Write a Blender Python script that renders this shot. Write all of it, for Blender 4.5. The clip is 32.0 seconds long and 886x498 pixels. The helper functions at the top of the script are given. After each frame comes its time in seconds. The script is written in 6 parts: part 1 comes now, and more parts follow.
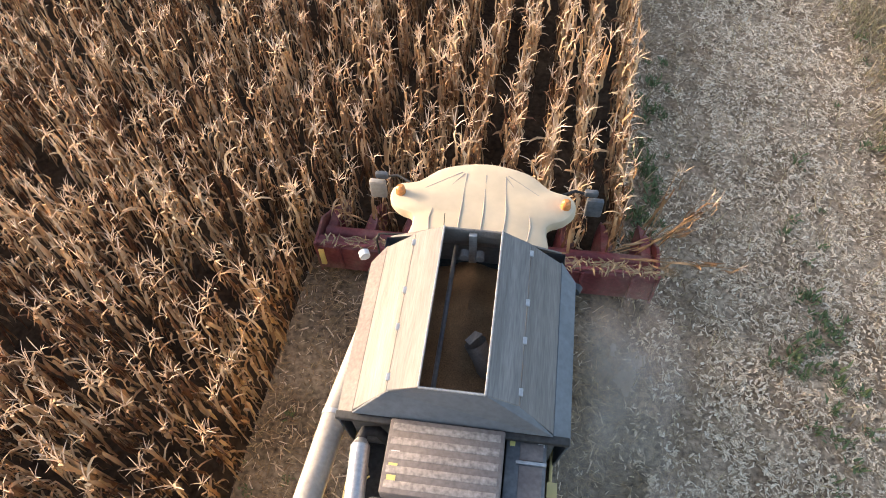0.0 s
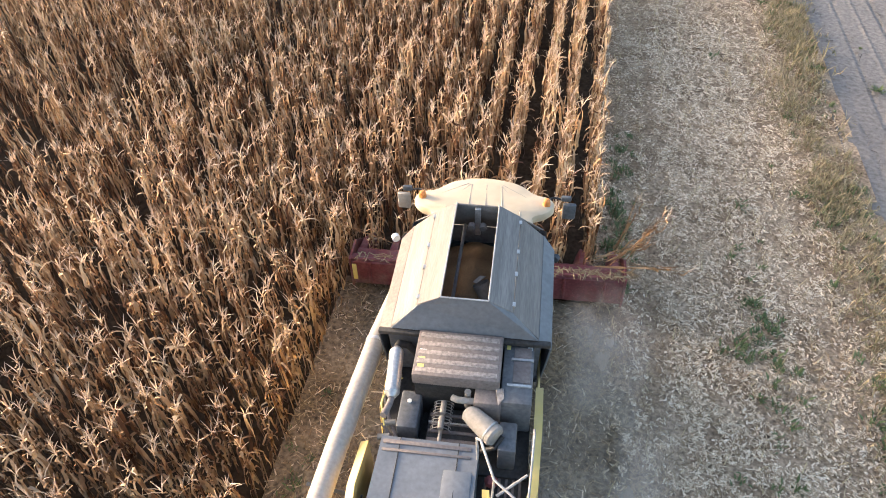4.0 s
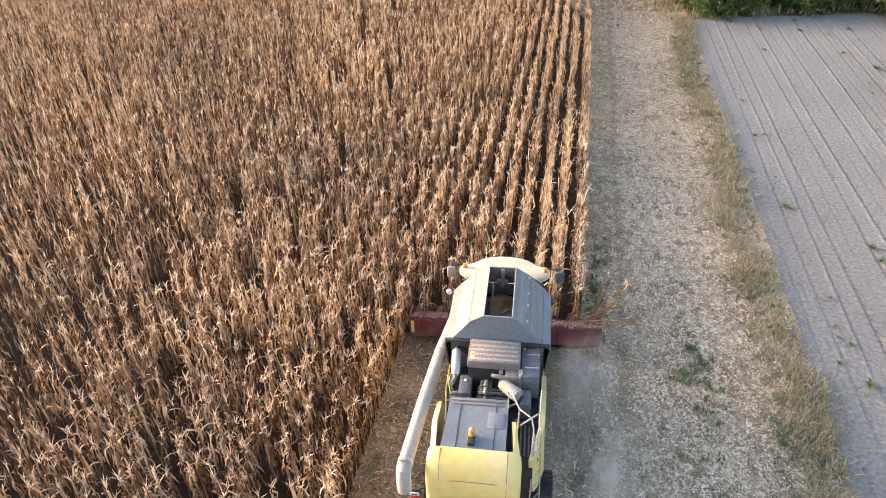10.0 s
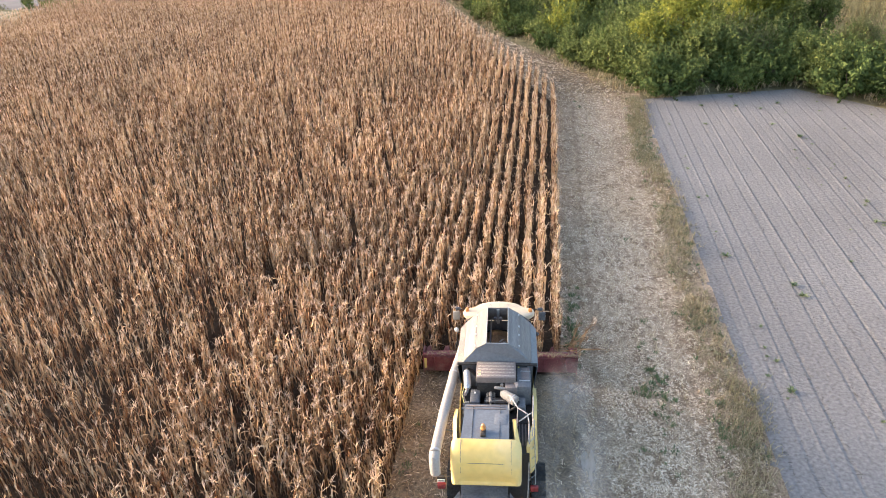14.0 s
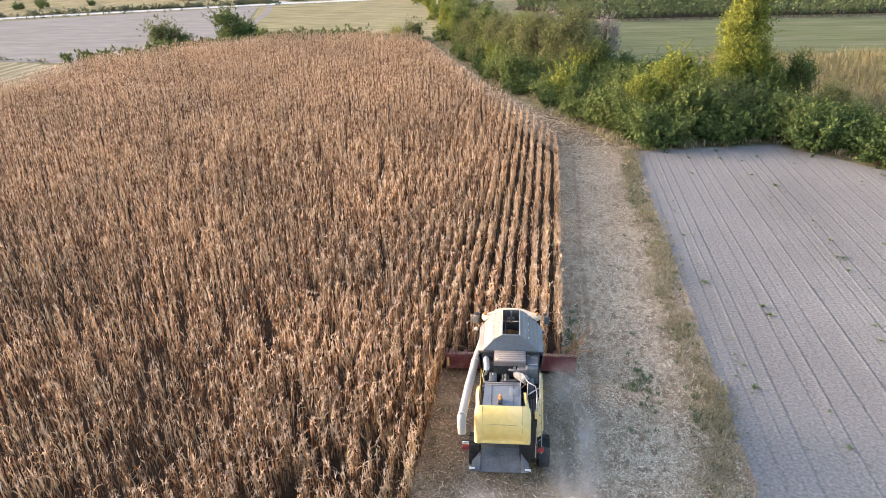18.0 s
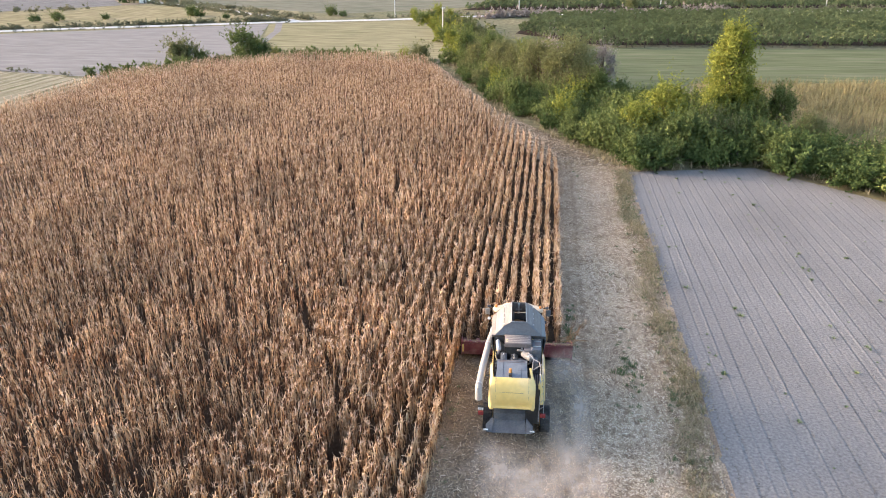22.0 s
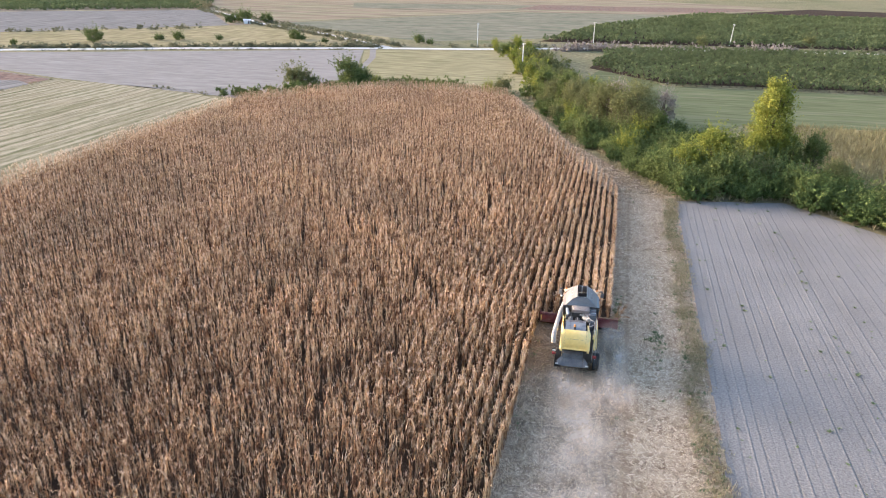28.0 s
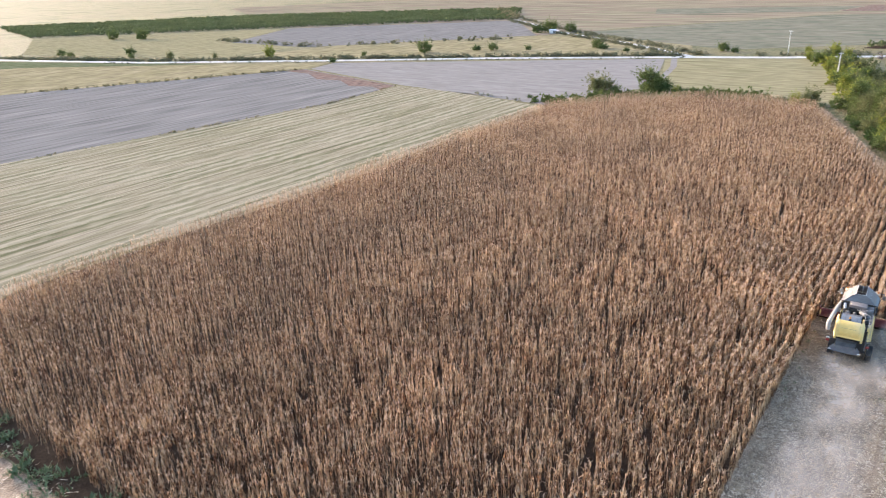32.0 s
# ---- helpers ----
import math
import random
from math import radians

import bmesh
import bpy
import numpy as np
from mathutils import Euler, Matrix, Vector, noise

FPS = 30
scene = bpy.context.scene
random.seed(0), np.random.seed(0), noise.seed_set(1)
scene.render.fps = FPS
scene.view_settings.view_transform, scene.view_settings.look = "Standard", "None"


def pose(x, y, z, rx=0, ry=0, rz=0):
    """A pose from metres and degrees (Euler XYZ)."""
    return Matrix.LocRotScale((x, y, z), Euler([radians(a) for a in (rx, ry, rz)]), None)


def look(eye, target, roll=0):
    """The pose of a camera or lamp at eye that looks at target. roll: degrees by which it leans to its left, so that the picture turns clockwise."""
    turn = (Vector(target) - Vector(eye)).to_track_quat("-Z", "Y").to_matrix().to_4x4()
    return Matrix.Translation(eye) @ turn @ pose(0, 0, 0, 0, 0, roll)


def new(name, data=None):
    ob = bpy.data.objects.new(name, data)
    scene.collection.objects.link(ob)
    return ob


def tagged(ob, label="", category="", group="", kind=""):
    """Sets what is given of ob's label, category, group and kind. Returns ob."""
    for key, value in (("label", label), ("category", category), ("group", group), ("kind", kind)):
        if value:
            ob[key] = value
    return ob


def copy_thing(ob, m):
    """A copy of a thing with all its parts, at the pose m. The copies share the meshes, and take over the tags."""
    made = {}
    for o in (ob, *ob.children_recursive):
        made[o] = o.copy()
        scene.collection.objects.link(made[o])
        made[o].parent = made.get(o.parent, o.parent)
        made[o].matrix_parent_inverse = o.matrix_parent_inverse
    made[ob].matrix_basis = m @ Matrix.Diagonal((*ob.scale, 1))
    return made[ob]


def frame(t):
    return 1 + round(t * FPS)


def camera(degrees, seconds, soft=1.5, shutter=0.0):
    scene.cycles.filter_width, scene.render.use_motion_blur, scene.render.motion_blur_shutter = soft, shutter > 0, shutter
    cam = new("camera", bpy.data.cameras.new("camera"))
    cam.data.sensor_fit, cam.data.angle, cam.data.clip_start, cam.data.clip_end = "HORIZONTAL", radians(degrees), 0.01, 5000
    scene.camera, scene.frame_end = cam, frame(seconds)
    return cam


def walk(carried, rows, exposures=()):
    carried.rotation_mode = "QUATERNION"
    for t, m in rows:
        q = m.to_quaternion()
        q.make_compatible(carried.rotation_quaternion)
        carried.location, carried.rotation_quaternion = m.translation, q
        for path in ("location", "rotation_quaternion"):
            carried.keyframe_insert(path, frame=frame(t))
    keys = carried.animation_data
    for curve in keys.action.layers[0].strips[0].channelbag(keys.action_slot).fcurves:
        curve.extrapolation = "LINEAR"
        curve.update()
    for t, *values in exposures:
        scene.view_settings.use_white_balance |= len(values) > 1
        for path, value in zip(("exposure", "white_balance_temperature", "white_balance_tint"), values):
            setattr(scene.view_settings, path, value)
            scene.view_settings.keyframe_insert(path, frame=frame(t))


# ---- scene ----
cam = camera(64.1, 32.0, soft=0.95, shutter=0.35)
PATH = [
    (0.0, 0.600, -2.676, 11.880, 34.342, 1.312, 10.496),
    (0.5, 0.667, -3.117, 11.804, 36.172, 1.312, 10.496),
    (1.0, 0.727, -3.640, 11.783, 37.862, 1.334, 10.499),
    (1.5, 0.774, -4.213, 11.798, 39.361, 1.332, 10.449),
    (2.0, 0.825, -4.715, 11.906, 40.850, 1.329, 10.399),
    (2.5, 0.861, -5.177, 12.114, 42.589, 1.324, 10.371),
    (3.0, 0.947, -5.642, 12.348, 43.919, 1.346, 10.394),
    (3.5, 1.022, -6.109, 12.565, 44.638, 1.339, 10.373),
    (5.5, 1.305, -8.073, 13.533, 45.907, 1.414, 10.395),
    (6.0, 1.324, -8.615, 13.735, 46.296, 1.409, 10.367),
    (6.5, 1.330, -9.143, 13.984, 46.656, 1.368, 10.339),
    (7.0, 1.340, -9.735, 14.306, 47.595, 1.351, 10.328),
    (7.5, 1.339, -10.323, 14.634, 48.915, 1.354, 10.306),
    (8.0, 1.342, -10.903, 14.970, 50.285, 1.332, 10.303),
    (8.5, 1.327, -11.502, 15.291, 51.684, 1.305, 10.272),
    (9.0, 1.331, -12.132, 15.617, 53.067, 1.324, 10.281),
    (9.5, 1.334, -12.754, 15.957, 54.381, 1.329, 10.272),
    (10.0, 1.318, -13.387, 16.320, 55.508, 1.367, 10.202),
    (10.5, 1.281, -14.061, 16.736, 56.383, 1.512, 10.058),
    (11.0, 1.306, -14.636, 17.213, 56.861, 1.711, 9.746),
    (11.5, 1.170, -14.935, 17.672, 56.608, 2.031, 8.989),
    (12.0, 1.068, -15.519, 18.106, 56.887, 2.236, 8.313),
    (12.5, 1.089, -16.298, 18.469, 57.656, 2.391, 7.908),
    (13.0, 1.152, -17.120, 18.740, 58.677, 2.497, 7.680),
    (13.5, 1.224, -17.931, 18.902, 59.831, 2.560, 7.533),
    (14.0, 1.331, -18.762, 19.020, 61.041, 2.596, 7.513),
    (14.5, 1.397, -19.605, 19.116, 62.074, 2.597, 7.673),
    (16.5, 1.274, -22.806, 19.893, 64.716, 2.141, 7.841),
    (17.0, 1.263, -23.485, 19.951, 65.012, 2.060, 7.945),
    (17.5, 1.245, -24.153, 20.082, 65.254, 1.951, 7.984),
    (18.0, 1.188, -24.826, 20.233, 65.459, 1.819, 8.009),
    (18.5, 1.106, -25.503, 20.456, 65.624, 1.690, 8.041),
    (19.0, 1.037, -26.240, 20.691, 65.789, 1.542, 8.056),
    (19.5, 0.996, -26.952, 20.921, 65.954, 1.374, 8.066),
    (20.0, 0.971, -27.692, 21.144, 66.102, 1.211, 8.073),
    (20.5, 0.919, -28.436, 21.373, 66.255, 1.043, 8.105),
    (21.0, 0.876, -29.167, 21.582, 66.404, 0.876, 8.123),
    (21.5, 0.841, -29.916, 21.797, 66.577, 0.715, 8.131),
    (22.0, 0.779, -30.674, 22.006, 66.760, 0.572, 8.134),
    (22.5, 0.681, -31.426, 22.203, 66.920, 0.422, 8.117),
    (23.0, 0.589, -32.248, 22.506, 67.103, 0.257, 8.104),
    (23.5, 0.493, -33.157, 22.966, 67.271, 0.103, 8.435),
    (24.0, 0.432, -34.065, 23.528, 67.377, -0.069, 9.018),
    (24.5, 0.364, -35.027, 24.145, 67.467, -0.228, 9.647),
    (25.0, 0.324, -36.308, 24.816, 67.554, -0.393, 10.264),
    (25.5, 0.351, -38.064, 25.488, 67.651, -0.592, 10.887),
    (27.5, 0.851, -45.797, 27.136, 68.011, -0.797, 12.955),
    (28.0, 1.092, -48.704, 27.863, 68.042, -0.719, 13.918),
    (28.5, 1.377, -51.650, 28.654, 68.039, -0.555, 16.020),
    (29.0, 1.649, -54.364, 29.315, 68.047, -0.371, 18.617),
    (29.5, 1.987, -56.711, 29.879, 68.053, -0.127, 21.483),
    (30.0, 2.412, -58.709, 30.330, 68.127, 0.207, 24.356),
    (30.5, 2.900, -60.448, 30.679, 68.262, 0.621, 27.228),
    (31.0, 3.414, -61.796, 30.956, 68.412, 1.104, 30.197),
    (31.5, 3.930, -62.804, 31.207, 68.524, 1.606, 33.143),
    (32.0, 4.400, -63.580, 31.445, 68.615, 2.109, 36.324),
]
walk(cam, [(t, pose(x, y, z, rx, ry, rz)) for t, x, y, z, rx, ry, rz in PATH],
     exposures=[(0.0, 1.90, 6000, 14), (3.0, 2.05, 5950, 14), (9.0, 2.28, 5850, 14), (19.0, 2.18, 5650, 15), (32.0, 2.12, 5300, 14)])

# ---- light: low warm sun from the west, pale evening sky ----
SUN_UP, SUN_AZ = 10.0, 280.0          # degrees above the horizon, clockwise from +y
world = bpy.data.worlds.new("evening_sky")
scene.world = world
world.use_nodes = True
wn = world.node_tree.nodes
sky = wn.new("ShaderNodeTexSky")
sky.sky_type = "NISHITA"
sky.sun_disc = False
sky.sun_elevation, sky.sun_rotation = radians(SUN_UP), radians(SUN_AZ)
sky.dust_density, sky.air_density, sky.ozone_density = 4.0, 1.0, 0.6
world.node_tree.links.new(sky.outputs["Color"], wn["Background"].inputs["Color"])
wn["Background"].inputs["Strength"].default_value = 0.15
sun = new("sun", bpy.data.lights.new("sun", "SUN"))
sun.data.energy, sun.data.angle, sun.data.color = 2.3, radians(24), (1.0, 0.80, 0.60)
az = radians(SUN_AZ)
sun_way = Vector((math.sin(az) * math.cos(radians(SUN_UP)), math.cos(az) * math.cos(radians(SUN_UP)), math.sin(radians(SUN_UP))))
sun.matrix_world = look(sun_way * 200, (0, 0, 0))


# ---- materials ----
def ramp(nt, cols):
    r = nt.nodes.new("ShaderNodeValToRGB")
    el = r.color_ramp.elements
    while len(el) < len(cols):
        el.new(0.5)
    for i, c in enumerate(cols):
        el[i].position = i / max(1, len(cols) - 1)
        el[i].color = (*c, 1)
    return r


def mat(name, cols, scale=1.0, fine=14.0, rough=0.8, metal=0.0, bump=0.25, rand="", weight=0.6, stretch=(1, 1, 1),
        grain=0.5, contrast=2.0, spec=0.4, clear=0.0, thin=0.0):
    """Noise between the colours at one scale, grain at a finer one; rand: 'island' or 'object' varies each piece; thin: light let through a leaf."""
    m = bpy.data.materials.new(name)
    m.use_nodes = True
    nt = m.node_tree
    n, l = nt.nodes, nt.links
    b = n["Principled BSDF"]
    b.inputs["Roughness"].default_value = rough
    b.inputs["Metallic"].default_value = metal
    b.inputs["Specular IOR Level"].default_value = spec
    b.inputs["Coat Weight"].default_value = clear
    tc = n.new("ShaderNodeTexCoord")
    mp = n.new("ShaderNodeMapping")
    mp.inputs["Scale"].default_value = stretch
    l.new(tc.outputs["Object"], mp.inputs["Vector"])
    big = n.new("ShaderNodeTexNoise")
    big.inputs["Scale"].default_value = scale
    big.inputs["Detail"].default_value = 4
    l.new(mp.outputs[0], big.inputs["Vector"])
    wide = n.new("ShaderNodeMapRange")
    wide.inputs["From Min"].default_value = 0.5 - 0.5 / contrast
    wide.inputs["From Max"].default_value = 0.5 + 0.5 / contrast
    l.new(big.outputs["Fac"], wide.inputs["Value"])
    fac = wide.outputs[0]
    if rand:
        src = n.new("ShaderNodeNewGeometry").outputs["Random Per Island"] if rand == "island" else n.new("ShaderNodeObjectInfo").outputs["Random"]
        mx = n.new("ShaderNodeMix")
        mx.inputs["Factor"].default_value = weight
        l.new(fac, mx.inputs["A"])
        l.new(src, mx.inputs["B"])
        fac = mx.outputs["Result"]
    r = ramp(nt, cols)
    l.new(fac, r.inputs["Fac"])
    fn = n.new("ShaderNodeTexNoise")
    fn.inputs["Scale"].default_value = fine
    fn.inputs["Detail"].default_value = 5
    l.new(mp.outputs[0], fn.inputs["Vector"])
    mr = n.new("ShaderNodeMapRange")
    mr.inputs["From Min"].default_value, mr.inputs["From Max"].default_value = 0.25, 0.75
    mr.inputs["To Min"].default_value, mr.inputs["To Max"].default_value = 1 - grain, 1 + grain
    l.new(fn.outputs["Fac"], mr.inputs["Value"])
    mul = n.new("ShaderNodeVectorMath")
    mul.operation = "SCALE"
    l.new(r.outputs["Color"], mul.inputs[0])
    l.new(mr.outputs[0], mul.inputs["Scale"])
    l.new(mul.outputs[0], b.inputs["Base Color"])
    if thin:
        tl, ms = n.new("ShaderNodeBsdfTranslucent"), n.new("ShaderNodeMixShader")
        l.new(mul.outputs[0], tl.inputs["Color"])
        ms.inputs["Fac"].default_value = thin
        l.new(b.outputs[0], ms.inputs[1])
        l.new(tl.outputs[0], ms.inputs[2])
        l.new(ms.outputs[0], n["Material Output"].inputs["Surface"])
    if bump:
        bp = n.new("ShaderNodeBump")
        bp.inputs["Strength"].default_value = bump
        bp.inputs["Distance"].default_value = 0.4 / fine
        l.new(fn.outputs["Fac"], bp.inputs["Height"])
        l.new(bp.outputs[0], b.inputs["Normal"])
    return m


M_CORN = mat("dry_corn_leaf", [(0.045, 0.019, 0.011), (0.13, 0.058, 0.027), (0.40, 0.245, 0.125), (0.59, 0.42, 0.245), (0.68, 0.54, 0.365)],
             scale=0.9, fine=0.10, rough=0.65, bump=0, rand="island", weight=0.5, grain=0.28, spec=0.2, contrast=3.0, thin=0.09)
M_TASSEL = mat("pale_dry_tassel", [(0.56, 0.375, 0.24), (0.69, 0.51, 0.355), (0.78, 0.62, 0.465)], scale=0.9, fine=0.10, rough=0.7, bump=0, rand="island", weight=0.5, grain=0.2, thin=0.22)
M_STALK = mat("dry_corn_stalk", [(0.22, 0.11, 0.05), (0.42, 0.25, 0.11)], scale=2, rough=0.7, rand="island", bump=0)
M_HUSK = mat("corn_husk", [(0.50, 0.38, 0.20), (0.62, 0.50, 0.30)], scale=2, rough=0.7, rand="island", bump=0)
# brown soil, coloured darker to deepen the shade between plants
M_SOIL = mat("shade_dark_soil", [(0.025, 0.016, 0.010), (0.05, 0.033, 0.021), (0.08, 0.052, 0.031)], scale=0.7, fine=9, rough=0.95, bump=0.6, spec=0.05)
M_EARTH = mat("open_ground", [(0.10, 0.115, 0.05), (0.21, 0.18, 0.10), (0.15, 0.15, 0.07)], scale=0.02, fine=0.8, rough=0.95, spec=0.05)
M_STUBBLE = mat("harvested_ground", [(0.21, 0.145, 0.092), (0.34, 0.247, 0.166), (0.47, 0.362, 0.25)], scale=0.8, fine=11, rough=0.95, bump=0.7, grain=0.7, spec=0.05)
M_FRESH = mat("freshly_cut_ground", [(0.13, 0.095, 0.062), (0.22, 0.168, 0.115), (0.36, 0.285, 0.20)], scale=0.8, fine=11, rough=0.95, bump=0.7, grain=0.7, spec=0.05)
M_LITTER = mat("maize_litter", [(0.30, 0.20, 0.115), (0.57, 0.435, 0.29), (0.76, 0.62, 0.445), (0.86, 0.745, 0.575)], scale=0.25, fine=40, rough=0.85, rand="island", weight=0.7, bump=0)
M_LITTER_BROWN = mat("brown_maize_litter", [(0.17, 0.11, 0.06), (0.31, 0.215, 0.12), (0.47, 0.36, 0.22)], scale=0.25, fine=40, rough=0.85, rand="island", weight=0.65, bump=0)
M_DIRT = mat("grey_field_soil", [(0.175, 0.158, 0.144), (0.225, 0.205, 0.187), (0.268, 0.244, 0.222)], scale=0.12, fine=7, rough=0.95, bump=0.6, grain=0.34, spec=0.05, contrast=1.2)
M_GRASS = mat("verge_grass", [(0.13, 0.125, 0.05), (0.25, 0.205, 0.10), (0.40, 0.315, 0.18), (0.58, 0.47, 0.31)], scale=0.2, fine=30, rough=0.8, rand="island", weight=0.6, bump=0)
M_RESIDUE = mat("dark_row_residue", [(0.07, 0.06, 0.052), (0.13, 0.112, 0.098), (0.20, 0.18, 0.16)], scale=0.3, fine=40, rough=0.95, rand="island", weight=0.7, bump=0)
M_WEED = mat("green_weed", [(0.10, 0.13, 0.05), (0.175, 0.205, 0.085)], scale=0.6, fine=30, rough=0.7, rand="island", bump=0)
M_ROAD = mat("pale_gravel_road", [(0.50, 0.47, 0.42), (0.62, 0.59, 0.54)], scale=0.2, fine=3, rough=0.95, spec=0.05)


# ---- mesh helpers ----
def mesh_np(name, verts, quads, material, smooth=False, slots=None):
    """A mesh from arrays: verts (n, 3), quads (m, 4) or triangles (m, 3); slots: a material index for each face."""
    verts, quads = np.asarray(verts, np.float32), np.asarray(quads, np.int32)
    me = bpy.data.meshes.new(name)
    k = quads.shape[1]
    me.vertices.add(len(verts))
    me.vertices.foreach_set("co", verts.ravel())
    me.loops.add(quads.size)
    me.loops.foreach_set("vertex_index", quads.ravel())
    me.polygons.add(len(quads))
    me.polygons.foreach_set("loop_start", np.arange(0, quads.size, k, dtype=np.int32))
    me.polygons.foreach_set("loop_total", np.full(len(quads), k, np.int32))
    if smooth:
        me.polygons.foreach_set("use_smooth", np.ones(len(quads), bool))
    if slots is not None:
        me.polygons.foreach_set("material_index", np.asarray(slots, np.int32))
    me.update(calc_edges=True)
    for m in material if isinstance(material, tuple) else (material,):
        me.materials.append(m)
    return me


def scatter(templates, pos, yaw, size, tilt=None):
    """Copies of (verts, quads) templates, joined: pos (n, 3), yaw (n,), size (n,), tilt (n, 2) leaning."""
    vs, qs, ms, base = [], [], [], 0
    pick = RNG.integers(0, len(templates), len(pos))
    for k, (tv, tq, *tm) in enumerate(templates):
        i = np.nonzero(pick == k)[0]
        if not len(i):
            continue
        c, s = np.cos(yaw[i])[:, None], np.sin(yaw[i])[:, None]
        x = (tv[None, :, 0] * c - tv[None, :, 1] * s) * size[i, None]
        y = (tv[None, :, 0] * s + tv[None, :, 1] * c) * size[i, None]
        z = tv[None, :, 2] * size[i, None]
        if tilt is not None:
            x, y = x + z * tilt[i, :1], y + z * tilt[i, 1:]
        v = np.stack([x, y, z], -1) + pos[i, None, :]
        q = tq[None] + (np.arange(len(i)) * len(tv))[:, None, None] + base
        vs.append(v.reshape(-1, 3))
        qs.append(q.reshape(-1, tq.shape[1]))
        ms.append(np.tile(tm[0], len(i)) if tm else np.zeros(0))
        base += len(i) * len(tv)
    if len(templates[0]) > 2:
        return np.concatenate(vs), np.concatenate(qs), np.concatenate(ms)
    return np.concatenate(vs), np.concatenate(qs)


def inside(p, poly):
    """Which of the points p (n, 2) lie in the polygon."""
    x, y = p[:, 0], p[:, 1]
    r = np.zeros(len(p), bool)
    for (x0, y0), (x1, y1) in zip(poly, poly[1:] + poly[:1]):
        if y0 != y1:
            r ^= ((y0 > y) != (y1 > y)) & (x < (x1 - x0) * (y - y0) / (y1 - y0) + x0)
    return r


RNG = np.random.default_rng(7)


def lay(x, y):
    """Lays a point of the sketch plan on the land: the hedge end a little nearer, the country beyond further out."""
    near = 4.2 * min(1, max(0, (y - 36) / 6)) * min(1, max(0, (112 - y) / 62)) * (x > -24)
    far = 13 * min(1, max(0, (y - 119) / 19)) + 0.4 * max(0, y - 138)
    out = 14 * min(1, max(0, (-79 - x) / 40)) + 0.06 * max(0, -119 - x)
    return x - out, y - near + far


def laid(pts):
    return [lay(x, y) for x, y in pts]


def patch(name, pts, z, material, label, category="field"):
    """A flat piece of land with a given outline."""
    bm = bmesh.new()
    f = bm.faces.new([bm.verts.new((x, y, z)) for x, y in laid(pts)])
    bmesh.ops.triangulate(bm, faces=[f])
    bmesh.ops.recalc_face_normals(bm, faces=bm.faces)
    if sum(f.normal.z for f in bm.faces) < 0:
        bmesh.ops.reverse_faces(bm, faces=bm.faces)
    me = bpy.data.meshes.new(name)
    bm.to_mesh(me)
    bm.free()
    me.materials.append(material)
    return tagged(new(name, me), label, category, kind="structure")


def part(name, bm, material, parent=None, label="", smooth=True):
    """Links a bmesh as one mesh object under a thing or a part."""
    me = bpy.data.meshes.new(name)
    bm.to_mesh(me)
    bm.free()
    if smooth:
        for p in me.polygons:
            p.use_smooth = True
        me.set_sharp_from_angle(angle=radians(32))
    me.materials.append(material)
    ob = new(name, me)
    ob.parent = parent
    if label:
        ob["label"] = label
    return ob


# ---- land ----
ground = new("ground", mesh_np("ground", [(-3500, -3500, -0.08), (3500, -3500, -0.08), (3500, 3500, -0.08), (-3500, 3500, -0.08)], [(0, 1, 2, 3)], M_EARTH))
tagged(ground, "flat open farmland reaching to the horizon", "ground", kind="structure")
CORN_POLY = laid([(2.3, 5.0), (2.3, 45.5), (-23.5, 111.5), (-33, 116), (-50, 114), (-64, 106), (-77, 88), (-76, 4), (-76, -34), (-70, -47), (-3.5, -47.5), (-3.5, 5.0)])
# the shade between the maize rows is partly in this sheet's dark colour
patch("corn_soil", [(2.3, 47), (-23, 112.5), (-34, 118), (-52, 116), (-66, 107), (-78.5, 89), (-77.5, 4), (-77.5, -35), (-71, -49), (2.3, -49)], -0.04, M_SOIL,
      "bare brown soil under the maize rows, darkened for row shade", "soil")
# ---- standing maize ----
def leaf_strip(h, az, up, length, width, droop, seg, twist, power=1.2):
    """A dry leaf that rises from the stalk and hangs over."""
    t = np.linspace(0, 1, seg + 1)
    ang = up - droop * t ** power
    step = length / seg
    r = np.concatenate([[0], np.cumsum(np.cos(ang[:-1]) * step)])
    z = h + np.concatenate([[0], np.cumsum(np.sin(ang[:-1]) * step)])
    w = width * (0.55 + 0.9 * t) * (1 - t ** 2.5) + 0.004
    a = az + twist * t
    cx, cy = np.cos(az) * r, np.sin(az) * r
    px, py = -np.sin(a) * w * 0.5, np.cos(a) * w * 0.5
    lift = np.sin(twist * 2 * t) * w * 0.4
    v = np.empty(((seg + 1) * 2, 3))
    v[0::2] = np.stack([cx + px, cy + py, np.maximum(z + lift, 0.03)], 1)
    v[1::2] = np.stack([cx - px, cy - py, np.maximum(z - lift, 0.03)], 1)
    q = np.array([(2 * i, 2 * i + 1, 2 * i + 3, 2 * i + 2) for i in range(seg)])
    return v, q


def join(parts):
    vs, qs, b = [], [], 0
    for v, q in parts:
        vs.append(v)
        qs.append(q + b)
        b += len(v)
    return np.concatenate(vs), np.concatenate(qs)


def stalk_mesh(height, r, sides, seg, bend):
    vs, qs = [], []
    for i in range(seg + 1):
        t = i / seg
        for k in range(sides):
            a = 2 * math.pi * k / sides
            rr = r * (1 - 0.65 * t)
            vs.append((math.cos(a) * rr + bend * t * t, math.sin(a) * rr, height * t))
    for i in range(seg):
        for k in range(sides):
            k2 = (k + 1) % sides
            qs.append((i * sides + k, i * sides + k2, (i + 1) * sides + k2, (i + 1) * sides + k))
    return np.array(vs), np.array(qs)


